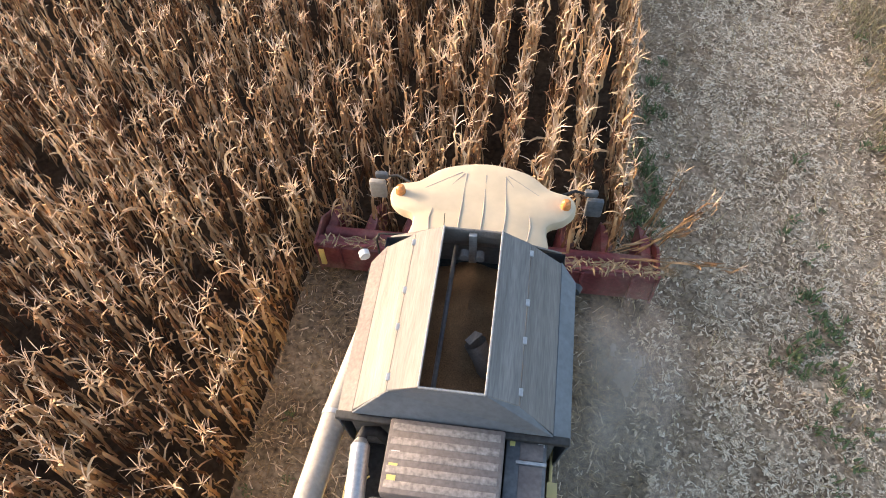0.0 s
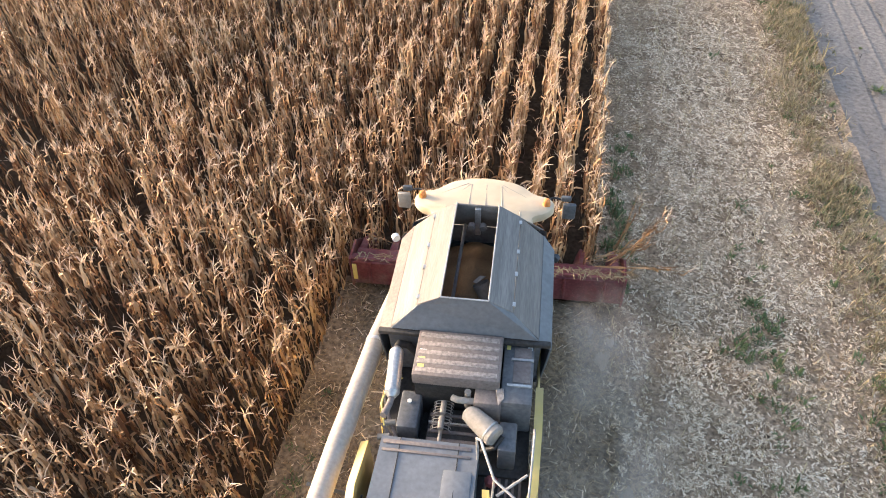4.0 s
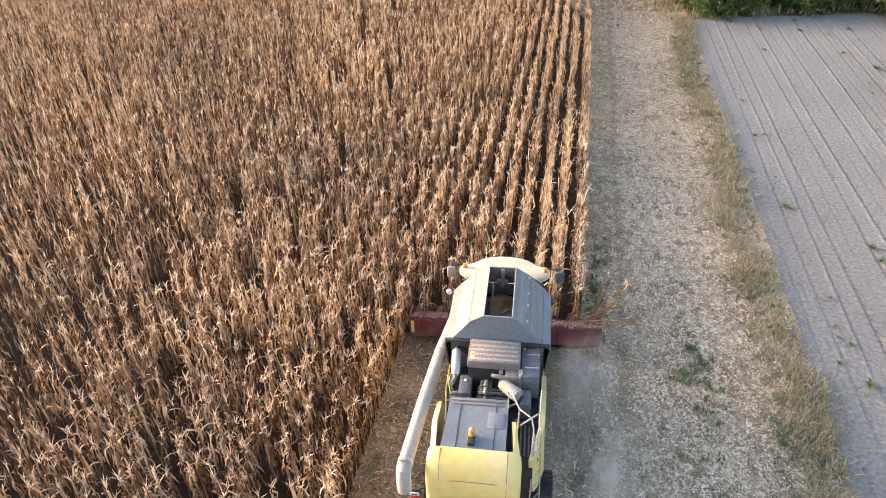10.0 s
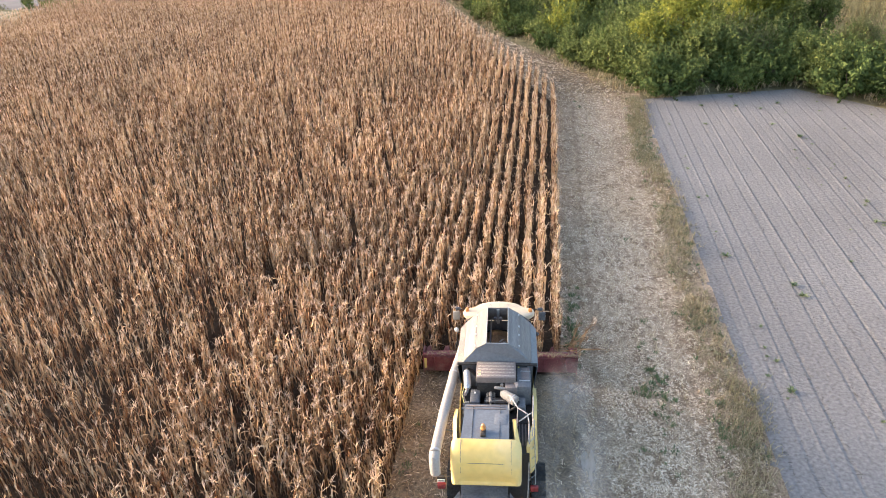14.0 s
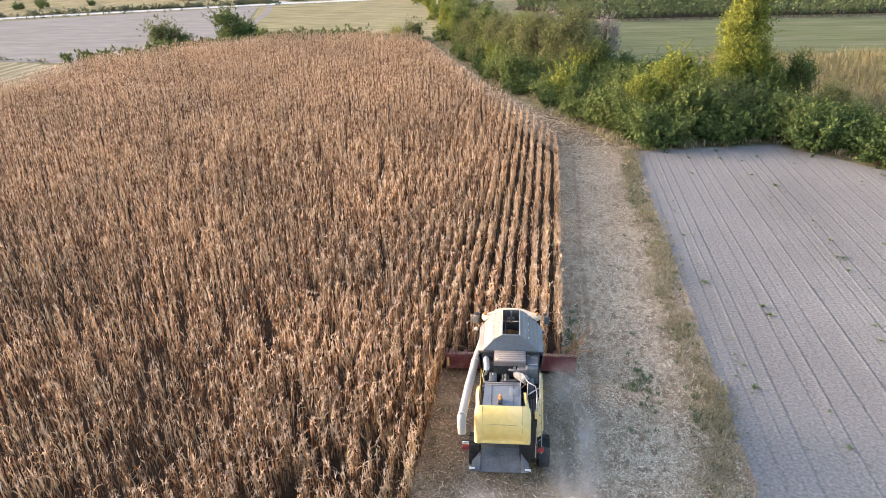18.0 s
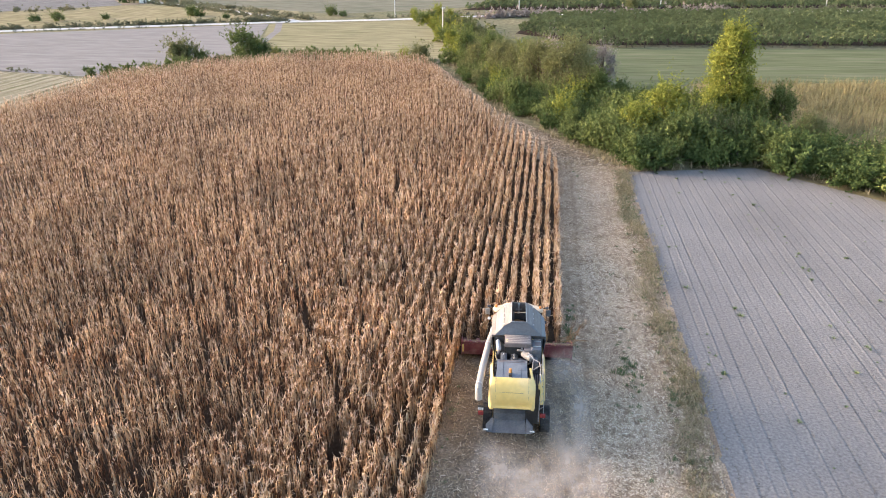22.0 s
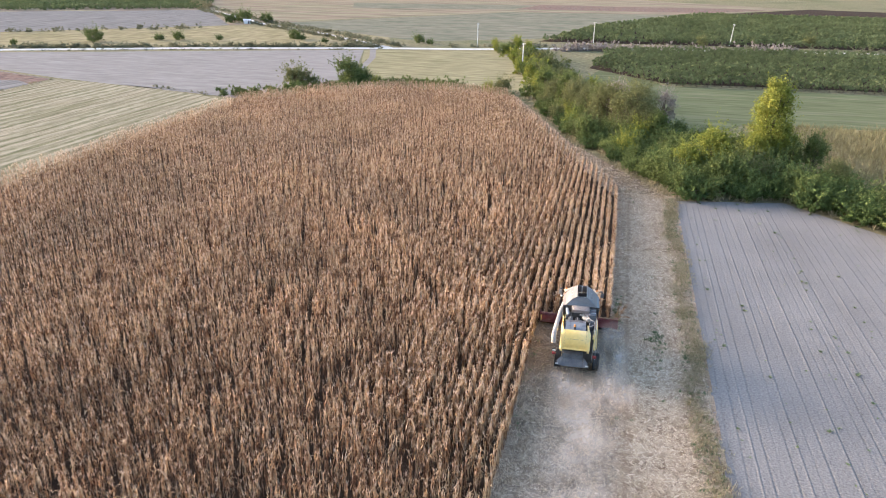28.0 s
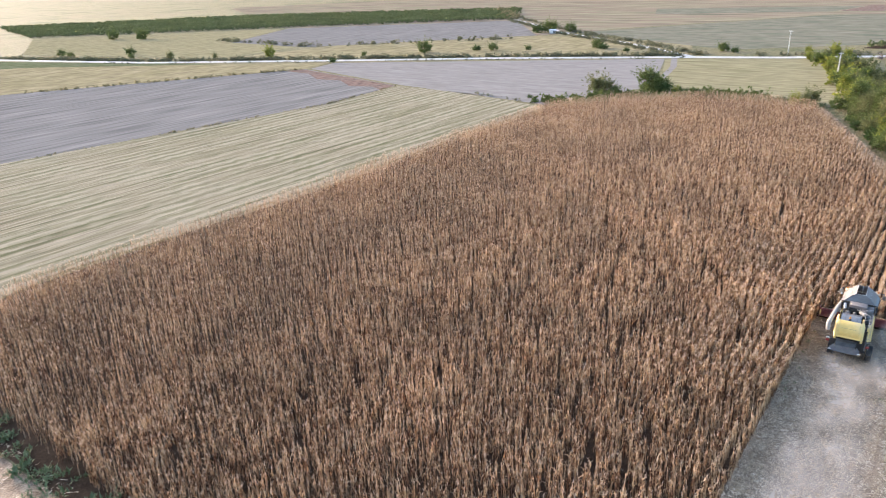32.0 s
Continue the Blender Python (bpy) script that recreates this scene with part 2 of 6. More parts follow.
def hanging_leaf(rng, h, az, reach, length, width, seg):
    """A withered leaf: out from the stalk, then crumpled straight down beside it."""
    t = np.linspace(0, 1, seg + 1)
    r = reach * (1 - np.exp(-5 * t)) / (1 - math.exp(-5)) + np.concatenate([[0], rng.normal(0, 0.03, seg)])
    z = h + 0.35 * reach * np.sin(np.minimum(t * 3, 1) * math.pi) - length * np.maximum(t - 0.12, 0) ** 1.1
    w = width * (0.5 + 0.9 * t) * (1.05 - t ** 3) * 0.5
    a = az + rng.uniform(-1.2, 1.2) * t + rng.normal(0, 0.25, seg + 1)
    cx, cy = np.cos(az) * r, np.sin(az) * r
    px, py = -np.sin(a) * w, np.cos(a) * w
    lift = rng.normal(0, 0.5, seg + 1) * w
    v = np.empty(((seg + 1) * 2, 3))
    v[0::2] = np.stack([cx + px, cy + py, np.maximum(z + lift, 0.03)], 1)
    v[1::2] = np.stack([cx - px, cy - py, np.maximum(z - lift, 0.03)], 1)
    return v, np.array([(2 * i, 2 * i + 1, 2 * i + 3, 2 * i + 2) for i in range(seg)])


def maize_pieces(rng, leaves, seg, sides, wide=1.0, tassel=6, arcs=2, reach=(0.04, 0.14)):
    """The stalk, the leaves that hang down along it, the leaves that arch out, and the tassel of a dead maize plant 2.2 m tall."""
    H = 2.05
    stalk = [stalk_mesh(H, 0.013 * wide, sides, 2 if seg > 2 else 1, rng.uniform(-0.1, 0.1))]
    foliage, plume = [], []
    for i in range(leaves):
        h = 0.6 + (H - 0.6) * (i + rng.uniform(0, 0.9)) / leaves
        foliage.append(hanging_leaf(rng, h, i * 2.7 + rng.uniform(-0.8, 0.8), rng.uniform(*reach), rng.uniform(0.34, 0.80), rng.uniform(0.032, 0.068) * wide, seg))
    for i in range(arcs):
        foliage.append(leaf_strip(rng.uniform(1.2, 1.9), rng.uniform(0, 6.28), rng.uniform(0.6, 1.25), rng.uniform(0.3, 0.6), rng.uniform(0.025, 0.045) * wide,
                                  rng.uniform(1.8, 3.0), seg, rng.uniform(-0.9, 0.9)))
    for i in range(tassel):
        plume.append(leaf_strip(H - rng.uniform(0.0, 0.14), i * 1.15 + rng.uniform(-0.4, 0.4), rng.uniform(0.7, 1.45), rng.uniform(0.16, 0.34), 0.0115 * wide ** 2.4,
                                rng.uniform(0.2, 1.4), 2 if seg > 2 else 1, 0.3))
    return stalk, foliage, plume


def maize_plant(rng, *shape, **more):
    """One plant as a template: verts, quads, and which of its faces are tassel."""
    stalk, foliage, plume = maize_pieces(rng, *shape, **more)
    if shape[1] > 2:
        v, q = stalk_mesh(0.26, 0.034, 5, 2, 0.0)
        a = rng.uniform(0, 6.28)
        stalk.append((v * [1, 1, -1] + [math.cos(a) * 0.05, math.sin(a) * 0.05, 1.15], q))
    n = sum(len(q) for _, q in stalk + foliage)
    v, q = join(stalk + foliage + plume)
    return v, q, (np.arange(len(q)) >= n).astype(np.int32)


def frayed(p, s):
    """A wavy, uneven border, so that no line shows in the field."""
    return np.array([s * (noise.noise((x * 0.15, y * 0.15, 1.0)) + noise.noise((x * 1.5, y * 1.5, 2.0))) for x, y in p])


def maize(name, plan, step, templates, label, bare=0.22, lean=0.05):
    """Rows 0.72 m apart along y, over those points of a plan that the function plan keeps."""
    xs = 2.08 - 0.72 * np.arange(0, 112)
    P = []
    for x in xs:
        y = np.arange(-48, 118, step) + RNG.uniform(0, step)
        y = y + RNG.uniform(-0.3, 0.3, len(y)) * step
        P.append(np.stack([x + RNG.normal(0, 0.05, len(y)), y], 1))
    P = np.concatenate(P)
    P = P[inside(P, CORN_POLY)]
    P = P[plan(P)]
    gap = np.array([noise.noise((p[0] * 1.1, p[1] * 0.9, 7.0)) for p in P])
    P = P[(gap < np.where(P[:, 0] > -7 + frayed(P, 2), 0.45, bare)) & (RNG.random(len(P)) > 0.05)]
    n = len(P)
    patchy = np.array([noise.noise((p[0] * 0.09, p[1] * 0.09, 3.0)) + 0.8 * noise.noise((p[0] * 0.8, p[1] * 0.8, 5.0)) for p in P])
    size = np.clip(RNG.normal(1.04, 0.09, n) + 0.14 * patchy, 0.6, 1.35)
    pos = np.concatenate([P, np.full((n, 1), -0.04)], 1)
    v, q, m = scatter(templates, pos, RNG.uniform(0, 6.28, n), size, RNG.normal(0, lean, (n, 2)))
    return tagged(new(name, mesh_np(name, v, q, (M_CORN, M_TASSEL), slots=m)), label, "maize", kind="stuff")


NEAR = lambda p: (p[:, 0] + frayed(p, 3) > -13) & (p[:, 1] + frayed(p, 3) > -13) & (p[:, 1] + frayed(p, 3) < 20)
MID = lambda p: (p[:, 0] + frayed(p, 9) > -42) & (p[:, 1] + frayed(p, 9) < 50)
trng = np.random.default_rng(3)
maize("standing_maize", NEAR, 0.21, [maize_plant(trng, 12, 4, 3, 1.1, 7, 1, reach=(0.04, 0.14)) for _ in range(14)], "tall dead golden-brown maize in straight rows")
maize("standing_maize", lambda p: MID(p) & ~NEAR(p), 0.27, [maize_plant(trng, 10, 2, 3, 1.2, 7, 1, reach=(0.04, 0.16)) for _ in range(14)], "tall dead golden-brown maize in straight rows")
maize("standing_maize", lambda p: ~MID(p), 0.32, [maize_plant(trng, 7, 1, 3, 1.35, 7, 1, reach=(0.05, 0.18)) for _ in range(12)], "tall dead golden-brown maize further across the field", 0.40, 0.05)
# ---- combine harvester ----
P_ROOF = mat("cream_paint", [(0.56, 0.45, 0.305), (0.63, 0.52, 0.37)], scale=1.0, fine=6, rough=0.5, bump=0.0, grain=0.07)
P_YELLOW = mat("yellow_paint", [(0.74, 0.52, 0.14), (0.79, 0.58, 0.20), (0.74, 0.58, 0.30)], scale=0.8, fine=5, rough=0.4, bump=0.0, grain=0.07, clear=0.15)
P_PANEL = mat("pale_grey_sheet_steel", [(0.17, 0.152, 0.140), (0.22, 0.20, 0.184), (0.27, 0.244, 0.222)], scale=1.0, fine=9, rough=0.6, spec=0.2, metal=0.0, bump=0.05, grain=0.22, stretch=(6, 0.5, 6))
P_TUBE = mat("cream_grey_paint", [(0.32, 0.285, 0.245), (0.40, 0.36, 0.31)], scale=1.4, fine=18, rough=0.5, bump=0.03, grain=0.15)
P_DARK = mat("dark_grey_paint", [(0.060, 0.065, 0.075), (0.11, 0.115, 0.125), (0.17, 0.165, 0.16)], scale=1.4, fine=16, rough=0.55, bump=0.06, grain=0.3)
P_BLACK = mat("black_steel", [(0.018, 0.018, 0.019), (0.05, 0.045, 0.04)], scale=2, fine=20, rough=0.6, bump=0.05)
P_COVER = mat("dusty_brown_cover", [(0.16, 0.13, 0.118), (0.23, 0.195, 0.175)], scale=2, fine=20, rough=0.75, bump=0.06, grain=0.25)
P_RIB = mat("dusty_pale_rib", [(0.27, 0.23, 0.205), (0.34, 0.295, 0.26)], scale=2, fine=20, rough=0.7, bump=0.04)
P_RED = mat("faded_red_paint", [(0.15, 0.035, 0.04), (0.20, 0.055, 0.058), (0.25, 0.15, 0.125)], scale=1.8, fine=16, rough=0.5, bump=0.05, grain=0.3)
P_REDLAMP = mat("red_lens", [(0.22, 0.03, 0.03), (0.28, 0.06, 0.055)], rough=0.25, bump=0)
P_AMBER = mat("amber_lens", [(0.62, 0.22, 0.06), (0.7, 0.32, 0.10)], rough=0.2, bump=0)
P_STEEL = mat("worn_steel", [(0.42, 0.41, 0.40), (0.60, 0.59, 0.57)], scale=3, fine=25, rough=0.38, metal=0.7, bump=0.04, grain=0.2)
P_RUBBER = mat("tyre_rubber", [(0.02, 0.02, 0.02), (0.05, 0.045, 0.04)], scale=3, rough=0.9, bump=0.15)
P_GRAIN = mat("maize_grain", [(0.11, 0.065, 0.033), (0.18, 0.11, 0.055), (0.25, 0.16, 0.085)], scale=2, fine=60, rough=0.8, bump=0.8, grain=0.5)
P_WHITE = mat("white_paint", [(0.68, 0.68, 0.66), (0.78, 0.78, 0.75)], scale=2, rough=0.5, bump=0.02, grain=0.12)
P_LABEL = mat("yellow_label", [(0.75, 0.62, 0.18), (0.8, 0.68, 0.25)], rough=0.5, bump=0, grain=0.1)
# dark hood lifted to blue-grey: the sky's reflection is in the base colour
P_HOOD = mat("sky_sheen_plastic", [(0.13, 0.14, 0.155), (0.20, 0.21, 0.225)], scale=1.2, fine=14, rough=0.4, bump=0.03, grain=0.15)
P_DUSTY = mat("dusty_grey_plastic", [(0.22, 0.20, 0.175), (0.32, 0.29, 0.255)], scale=3, fine=18, rough=0.7, bump=0.04, grain=0.2)
P_RAIL = mat("grey_rail_paint", [(0.32, 0.30, 0.28), (0.44, 0.41, 0.38)], scale=3, rough=0.5, bump=0)
P_GLASS = bpy.data.materials.new("cab_glass")
P_GLASS.use_nodes = True
P_GLASS.node_tree.nodes["Principled BSDF"].inputs["Base Color"].default_value = (0.03, 0.04, 0.045, 1)
P_GLASS.node_tree.nodes["Principled BSDF"].inputs["Roughness"].default_value = 0.06


def box(x0, x1, y0, y1, z0, z1, bev=0.02, bm=None):
    bm = bm or bmesh.new()
    m = Matrix.LocRotScale(((x0 + x1) / 2, (y0 + y1) / 2, (z0 + z1) / 2), None, (x1 - x0, y1 - y0, z1 - z0))
    vs = bmesh.ops.create_cube(bm, size=1, matrix=m)["verts"]
    if bev:
        es = list({e for v in vs for e in v.link_edges})
        bmesh.ops.bevel(bm, geom=es, offset=bev, segments=2, affect="EDGES", profile=0.5)
    return bm


def plate(pts, thick, bm=None, bev=0.006):
    """A flat panel from its corner points, thickened against its normal."""
    bm = bm or bmesh.new()
    f = bm.faces.new([bm.verts.new(p) for p in pts])
    f.normal_update()
    nv = f.normal.copy()
    r = bmesh.ops.extrude_face_region(bm, geom=[f])
    top = [v for v in r["geom"] if isinstance(v, bmesh.types.BMVert)]
    bmesh.ops.translate(bm, vec=-nv * thick, verts=top)
    bmesh.ops.recalc_face_normals(bm, faces=bm.faces)
    if bev:
        bmesh.ops.bevel(bm, geom=list(bm.edges), offset=bev, segments=1, affect="EDGES")
    return bm


def rod(pts, r, sides=10, bm=None, radii=None, cap=True):
    """A round bar or tube through points."""
    bm = bm or bmesh.new()
    pts = [Vector(p) for p in pts]
    rings, up = [], None
    for i, p in enumerate(pts):
        d = ((pts[min(i + 1, len(pts) - 1)] - p).normalized() + (p - pts[max(i - 1, 0)]).normalized()).normalized()
        if up is None:
            up = Vector((0, 0, 1)) if abs(d.z) < 0.9 else Vector((1, 0, 0))
        sx = d.cross(up).normalized()
        up = sx.cross(d).normalized()
        rr = radii[i] if radii else r
        rings.append([bm.verts.new(p + (sx * math.cos(2 * math.pi * k / sides) + up * math.sin(2 * math.pi * k / sides)) * rr) for k in range(sides)])
    for a, b in zip(rings, rings[1:]):
        for k in range(sides):
            bm.faces.new((a[k], a[(k + 1) % sides], b[(k + 1) % sides], b[k]))
    if cap:
        bm.faces.new(rings[0][::-1])
        bm.faces.new(rings[-1])
    bmesh.ops.recalc_face_normals(bm, faces=bm.faces)
    return bm


def loft(sections, bm=None, cap=True):
    """A skin through closed outlines of equal point count."""
    bm = bm or bmesh.new()
    rings = [[bm.verts.new(p) for p in s] for s in sections]
    n = len(rings[0])
    for a, b in zip(rings, rings[1:]):
        for k in range(n):
            bm.faces.new((a[k], a[(k + 1) % n], b[(k + 1) % n], b[k]))
    if cap:
        bm.faces.new(rings[0][::-1])
        bm.faces.new(rings[-1])
    bmesh.ops.recalc_face_normals(bm, faces=bm.faces)
    return bm


def smooth_outline(pts, n=4):
    """Catmull-Rom through a closed plan outline."""
    out, k = [], len(pts)
    for i in range(k):
        p0, p1, p2, p3 = (np.array(pts[(i + j) % k], float) for j in (-1, 0, 1, 2))
        for s in range(n):
            t = s / n
            out.append(tuple(0.5 * (2 * p1 + (p2 - p0) * t + (2 * p0 - 5 * p1 + 4 * p2 - p3) * t * t + (3 * p1 - p0 - 3 * p2 + p3) * t ** 3)))
    return out


comb = tagged(new("combine_harvester"), "yellow and grey combine harvester with open tank and red header", "combine harvester")

# cab and its roof
cab = part("cab", loft([[(-0.86, 2.6, 1.9), (0.86, 2.6, 1.9), (0.80, 3.9, 1.9), (-0.80, 3.9, 1.9)],
                        [(-0.90, 2.6, 3.66), (0.90, 2.6, 3.66), (0.86, 4.05, 3.66), (-0.86, 4.05, 3.66)]]), P_GLASS, comb, "dark glazed driver's cab", smooth=False)
for sx in (-1, 1):
    part("cab_pillar", rod([(sx * 0.83, 3.92, 1.9), (sx * 0.89, 4.06, 3.66)], 0.035, 6), P_BLACK, cab)
plan = [(-0.93, 2.72), (-0.95, 3.22), (-1.20, 3.36), (-1.34, 3.55), (-1.28, 3.80), (-0.98, 3.90), (-0.62, 4.20), (0, 4.34), (0.62, 4.22), (0.98, 3.94), (1.28, 3.84),
        (1.34, 3.60), (1.20, 3.40), (0.95, 3.24), (0.93, 2.72), (0, 2.70)]
outl = smooth_outline(plan, 4)
cx, cy = 0.0, 3.4
ring = lambda s, z: [(cx + (x - cx) * s, cy + (y - cy) * s, z) for x, y in outl]
roof = part("cab_roof", loft([ring(0.97, 3.66), ring(1.0, 3.70), ring(1.0, 3.79), ring(0.975, 3.835), ring(0.90, 3.86), ring(0.5, 3.885), ring(0.05, 3.89)]), P_ROOF, comb, "cream cab roof with two front lobes")
for gx in (-0.30, 0.02, 0.34):
    part("roof_groove", rod([(gx, 2.76, 3.884), (gx + 0.02, 3.4, 3.893), (gx * 0.9, 4.08, 3.868)], 0.009, 6), P_TUBE, roof)
for sx in (-1, 1):
    part("roof_groove", rod([(sx * 0.66, 2.76, 3.872), (sx * 0.72, 3.2, 3.874), (sx * 0.66, 3.55, 3.872), (sx * 0.30, 4.08, 3.868)], 0.009, 6), P_TUBE, roof)
    part("roof_groove", rod([(sx * 1.12, 3.52, 3.855), (sx * 0.80, 3.78, 3.862), (sx * 0.34, 4.10, 3.866)], 0.009, 6), P_TUBE, roof)
    b = rod([(sx * 1.19, 3.63, 3.84), (sx * 1.19, 3.63, 3.90), (sx * 1.19, 3.63, 3.97), (sx * 1.19, 3.63, 4.00)], 0.07, 14, radii=[0.075, 0.072, 0.062, 0.03])
    part("amber_beacon", b, P_AMBER, roof, "amber warning lamp")
part("aerial", rod([(-0.48, 3.0, 3.87), (-0.46, 3.05, 4.22)], 0.006, 6), P_BLACK, roof)
for sx, k in ((-1, 1.0), (1, 1.0)):
    arm = part("mirror_arm", rod([(sx * 1.0, 3.95, 3.62), (sx * 1.35, 4.15, 3.60), (sx * 1.62, 4.12, 3.56)], 0.022, 8), P_BLACK, comb)
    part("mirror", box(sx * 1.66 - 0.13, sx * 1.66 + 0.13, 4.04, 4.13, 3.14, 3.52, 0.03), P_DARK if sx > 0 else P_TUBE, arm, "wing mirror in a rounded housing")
    part("small_mirror", box(sx * 1.58 - 0.10, sx * 1.58 + 0.10, 4.06, 4.14, 3.58, 3.70, 0.03), P_DARK, arm)

# grain tank: shell, folded-out lids, grain, filling auger
tank = part("grain_tank", loft([[(-1.16, 0.16, 3.1), (1.16, 0.16, 3.1), (1.16, 2.70, 3.1), (-1.16, 2.70, 3.1)],
                                [(-1.20, 0.14, 4.08), (1.20, 0.14, 4.08), (1.20, 2.66, 4.08), (-1.20, 2.66, 4.08)]], cap=False), P_DARK, comb, "dark steel grain tank", smooth=False)
for sx in (-1, 1):
    a, b, c, d = 0.36, 0.73, 1.15, 1.36
    s = sx
    order = (lambda pts: pts if s > 0 else pts[::-1])
    up = part("inner_lid", plate(order([(s * a, 2.38, 4.86), (s * a, 0.24, 4.86), (s * b, 0.26, 4.62), (s * b, 2.40, 4.62)]), 0.025), P_PANEL, tank, "upper folding lid of pale sheet steel", smooth=False)
    lo = part("outer_lid", plate(order([(s * (b + 0.006), 2.40, 4.60), (s * (b + 0.006), 0.26, 4.60), (s * c, 0.17, 4.15), (s * c, 2.46, 4.15)]), 0.025), P_PANEL, tank, "lower folding lid of pale sheet steel", smooth=False)
    # east ledge takes another colour: the cool tone of its shaded side, painted in
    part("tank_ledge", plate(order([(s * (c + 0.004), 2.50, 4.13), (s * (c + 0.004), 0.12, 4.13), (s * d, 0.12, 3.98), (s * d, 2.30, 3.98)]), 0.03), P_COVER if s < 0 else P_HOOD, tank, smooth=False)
    part("tank_side", plate(order([(s * d, 2.30, 3.975), (s * d, 0.12, 3.975), (s * 1.26, 0.12, 3.2), (s * 1.26, 2.30, 3.2)]), 0.03), P_DARK, tank, smooth=False)
    for hy in (0.42, 1.05, 1.55, 2.25):
        part("hinge", box(s * b - 0.03, s * b + 0.03, hy - 0.045, hy + 0.045, 4.605, 4.632, 0.006), P_STEEL, up)
    part("lid_rim", rod([(s * a, 0.24, 4.865), (s * a, 2.38, 4.865)], 0.013, 6), P_STEEL, up)
part("rear_panel", plate([(-0.36, 0.24, 4.85), (-0.73, 0.26, 4.60), (-1.15, 0.13, 4.15), (1.15, 0.13, 4.15), (0.73, 0.26, 4.60), (0.36, 0.24, 4.85)], 0.025), P_HOOD, tank, "dark rear wall of the tank extension", smooth=False)
part("front_panel", plate([(0.36, 2.38, 4.85), (0.73, 2.40, 4.60), (1.15, 2.66, 4.12), (-1.15, 2.66, 4.12), (-0.73, 2.40, 4.60), (-0.36, 2.38, 4.85)], 0.025), P_PANEL, tank, smooth=False)
part("rear_sill", box(-1.34, 1.34, 0.06, 0.16, 4.06, 4.14, 0.02), P_BLACK, tank)
part("rear_rim", rod([(-0.36, 0.235, 4.865), (0.36, 0.235, 4.865)], 0.013, 6), P_STEEL, tank)
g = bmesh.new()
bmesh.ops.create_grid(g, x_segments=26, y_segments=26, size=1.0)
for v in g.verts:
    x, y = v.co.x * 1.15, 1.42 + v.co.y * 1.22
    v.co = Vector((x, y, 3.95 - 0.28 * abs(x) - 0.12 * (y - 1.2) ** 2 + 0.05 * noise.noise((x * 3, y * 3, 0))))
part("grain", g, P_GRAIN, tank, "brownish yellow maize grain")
part("cross_tube", rod([(-0.28, 0.2, 4.05), (-0.24, 2.55, 4.2)], 0.03, 8), P_DARK, tank)
part("front_bracket", box(-0.05, 0.05, 2.30, 2.36, 4.2, 4.80, 0.01), P_STEEL, tank)
for bx in (-0.1, 0.1):
    part("sensor", rod([(bx, 2.30, 4.45), (bx, 2.20, 4.45)], 0.06, 10), P_PANEL, tank)
part("filling_auger", rod([(0.34, 0.95, 3.8), (0.26, 1.06, 4.05), (0.16, 1.16, 4.22)], 0.13, 14, cap=False, radii=[0.12, 0.13, 0.14]), P_PANEL, tank, "pale tube of the filling auger")
part("auger_lip", plate([(0.03, 1.18, 4.22), (0.10, 1.08, 4.30), (0.24, 1.24, 4.32), (0.14, 1.30, 4.26)], 0.015), P_PANEL, tank)

# body below the tank
part("body", loft([[(-1.12, -2.9, 1.15), (1.05, -2.9, 1.15), (1.10, 2.6, 1.15), (-1.15, 2.6, 1.15)],
                   [(-1.12, -2.9, 3.05), (1.02, -2.9, 3.05), (1.12, 2.6, 3.12), (-1.15, 2.6, 3.12)]]), P_BLACK, comb, "dark lower body", smooth=False)
for sx in (-1, 1):
    ys = (2.5, 0.95, -0.75)
    for y1, y0 in zip(ys, ys[1:]):
        x = sx * 1.24
        part("side_panel", plate([(x, y1, 3.22), (x, y0 + 0.02, 3.22), (sx * 1.30, y0 + 0.02, 1.5), (sx * 1.30, y1, 1.5)][::sx], 0.04), P_YELLOW, comb, "yellow side panel")
part("engine_deck", box(-1.1, 1.12, -1.62, 0.14, 2.95, 3.12, 0.02), P_BLACK, comb)

# engine bay
cover = part("radiator_cover", box(-0.68, 0.62, -0.72, 0.12, 3.96, 4.20, 0.025), P_COVER, comb, "dusty brown ribbed cover of the radiator")
for i in range(5):
    y = 0.02 - 0.16 * i
    part("rib", box(-0.64, 0.57, y - 0.042, y + 0.042, 4.197, 4.206, 0.004), P_RIB, cover)
for i, (yy, m_) in enumerate(((-0.28, P_WHITE), (-0.42, P_LABEL), (-0.55, P_LABEL))):
    part("sticker", box(-0.62, -0.52, yy - 0.03, yy + 0.03, 4.197, 4.2035, 0), m_, cover)
house = part("cooler_box", box(0.64, 1.10, -0.92, 0.14, 3.25, 4.00, 0.025), P_DARK, comb, "dark sheet-metal housing")
part("cooler_lid", box(0.80, 1.06, -0.56, -0.18, 3.997, 4.012, 0.005), P_COVER, house)
part("cooler_lid", box(0.80, 1.06, -0.12, 0.08, 3.997, 4.012, 0.005), P_COVER, house)
part("bracket", box(0.76, 1.10, -0.17, -0.13, 3.99, 4.03, 0.004), P_STEEL, house)
part("bracket", box(0.72, 1.08, -0.64, -0.60, 3.99, 4.03, 0.004), P_STEEL, house)
part("sticker", box(1.0, 1.07, 0.05, 0.12, 4.0, 4.006, 0), P_WHITE, house)
part("sticker", box(0.68, 0.74, 0.03, 0.11, 4.0, 4.006, 0), P_LABEL, house)
part("intake_box", box(0.26, 0.66, -0.96, -0.68, 3.5, 3.98, 0.03), P_COVER, comb)
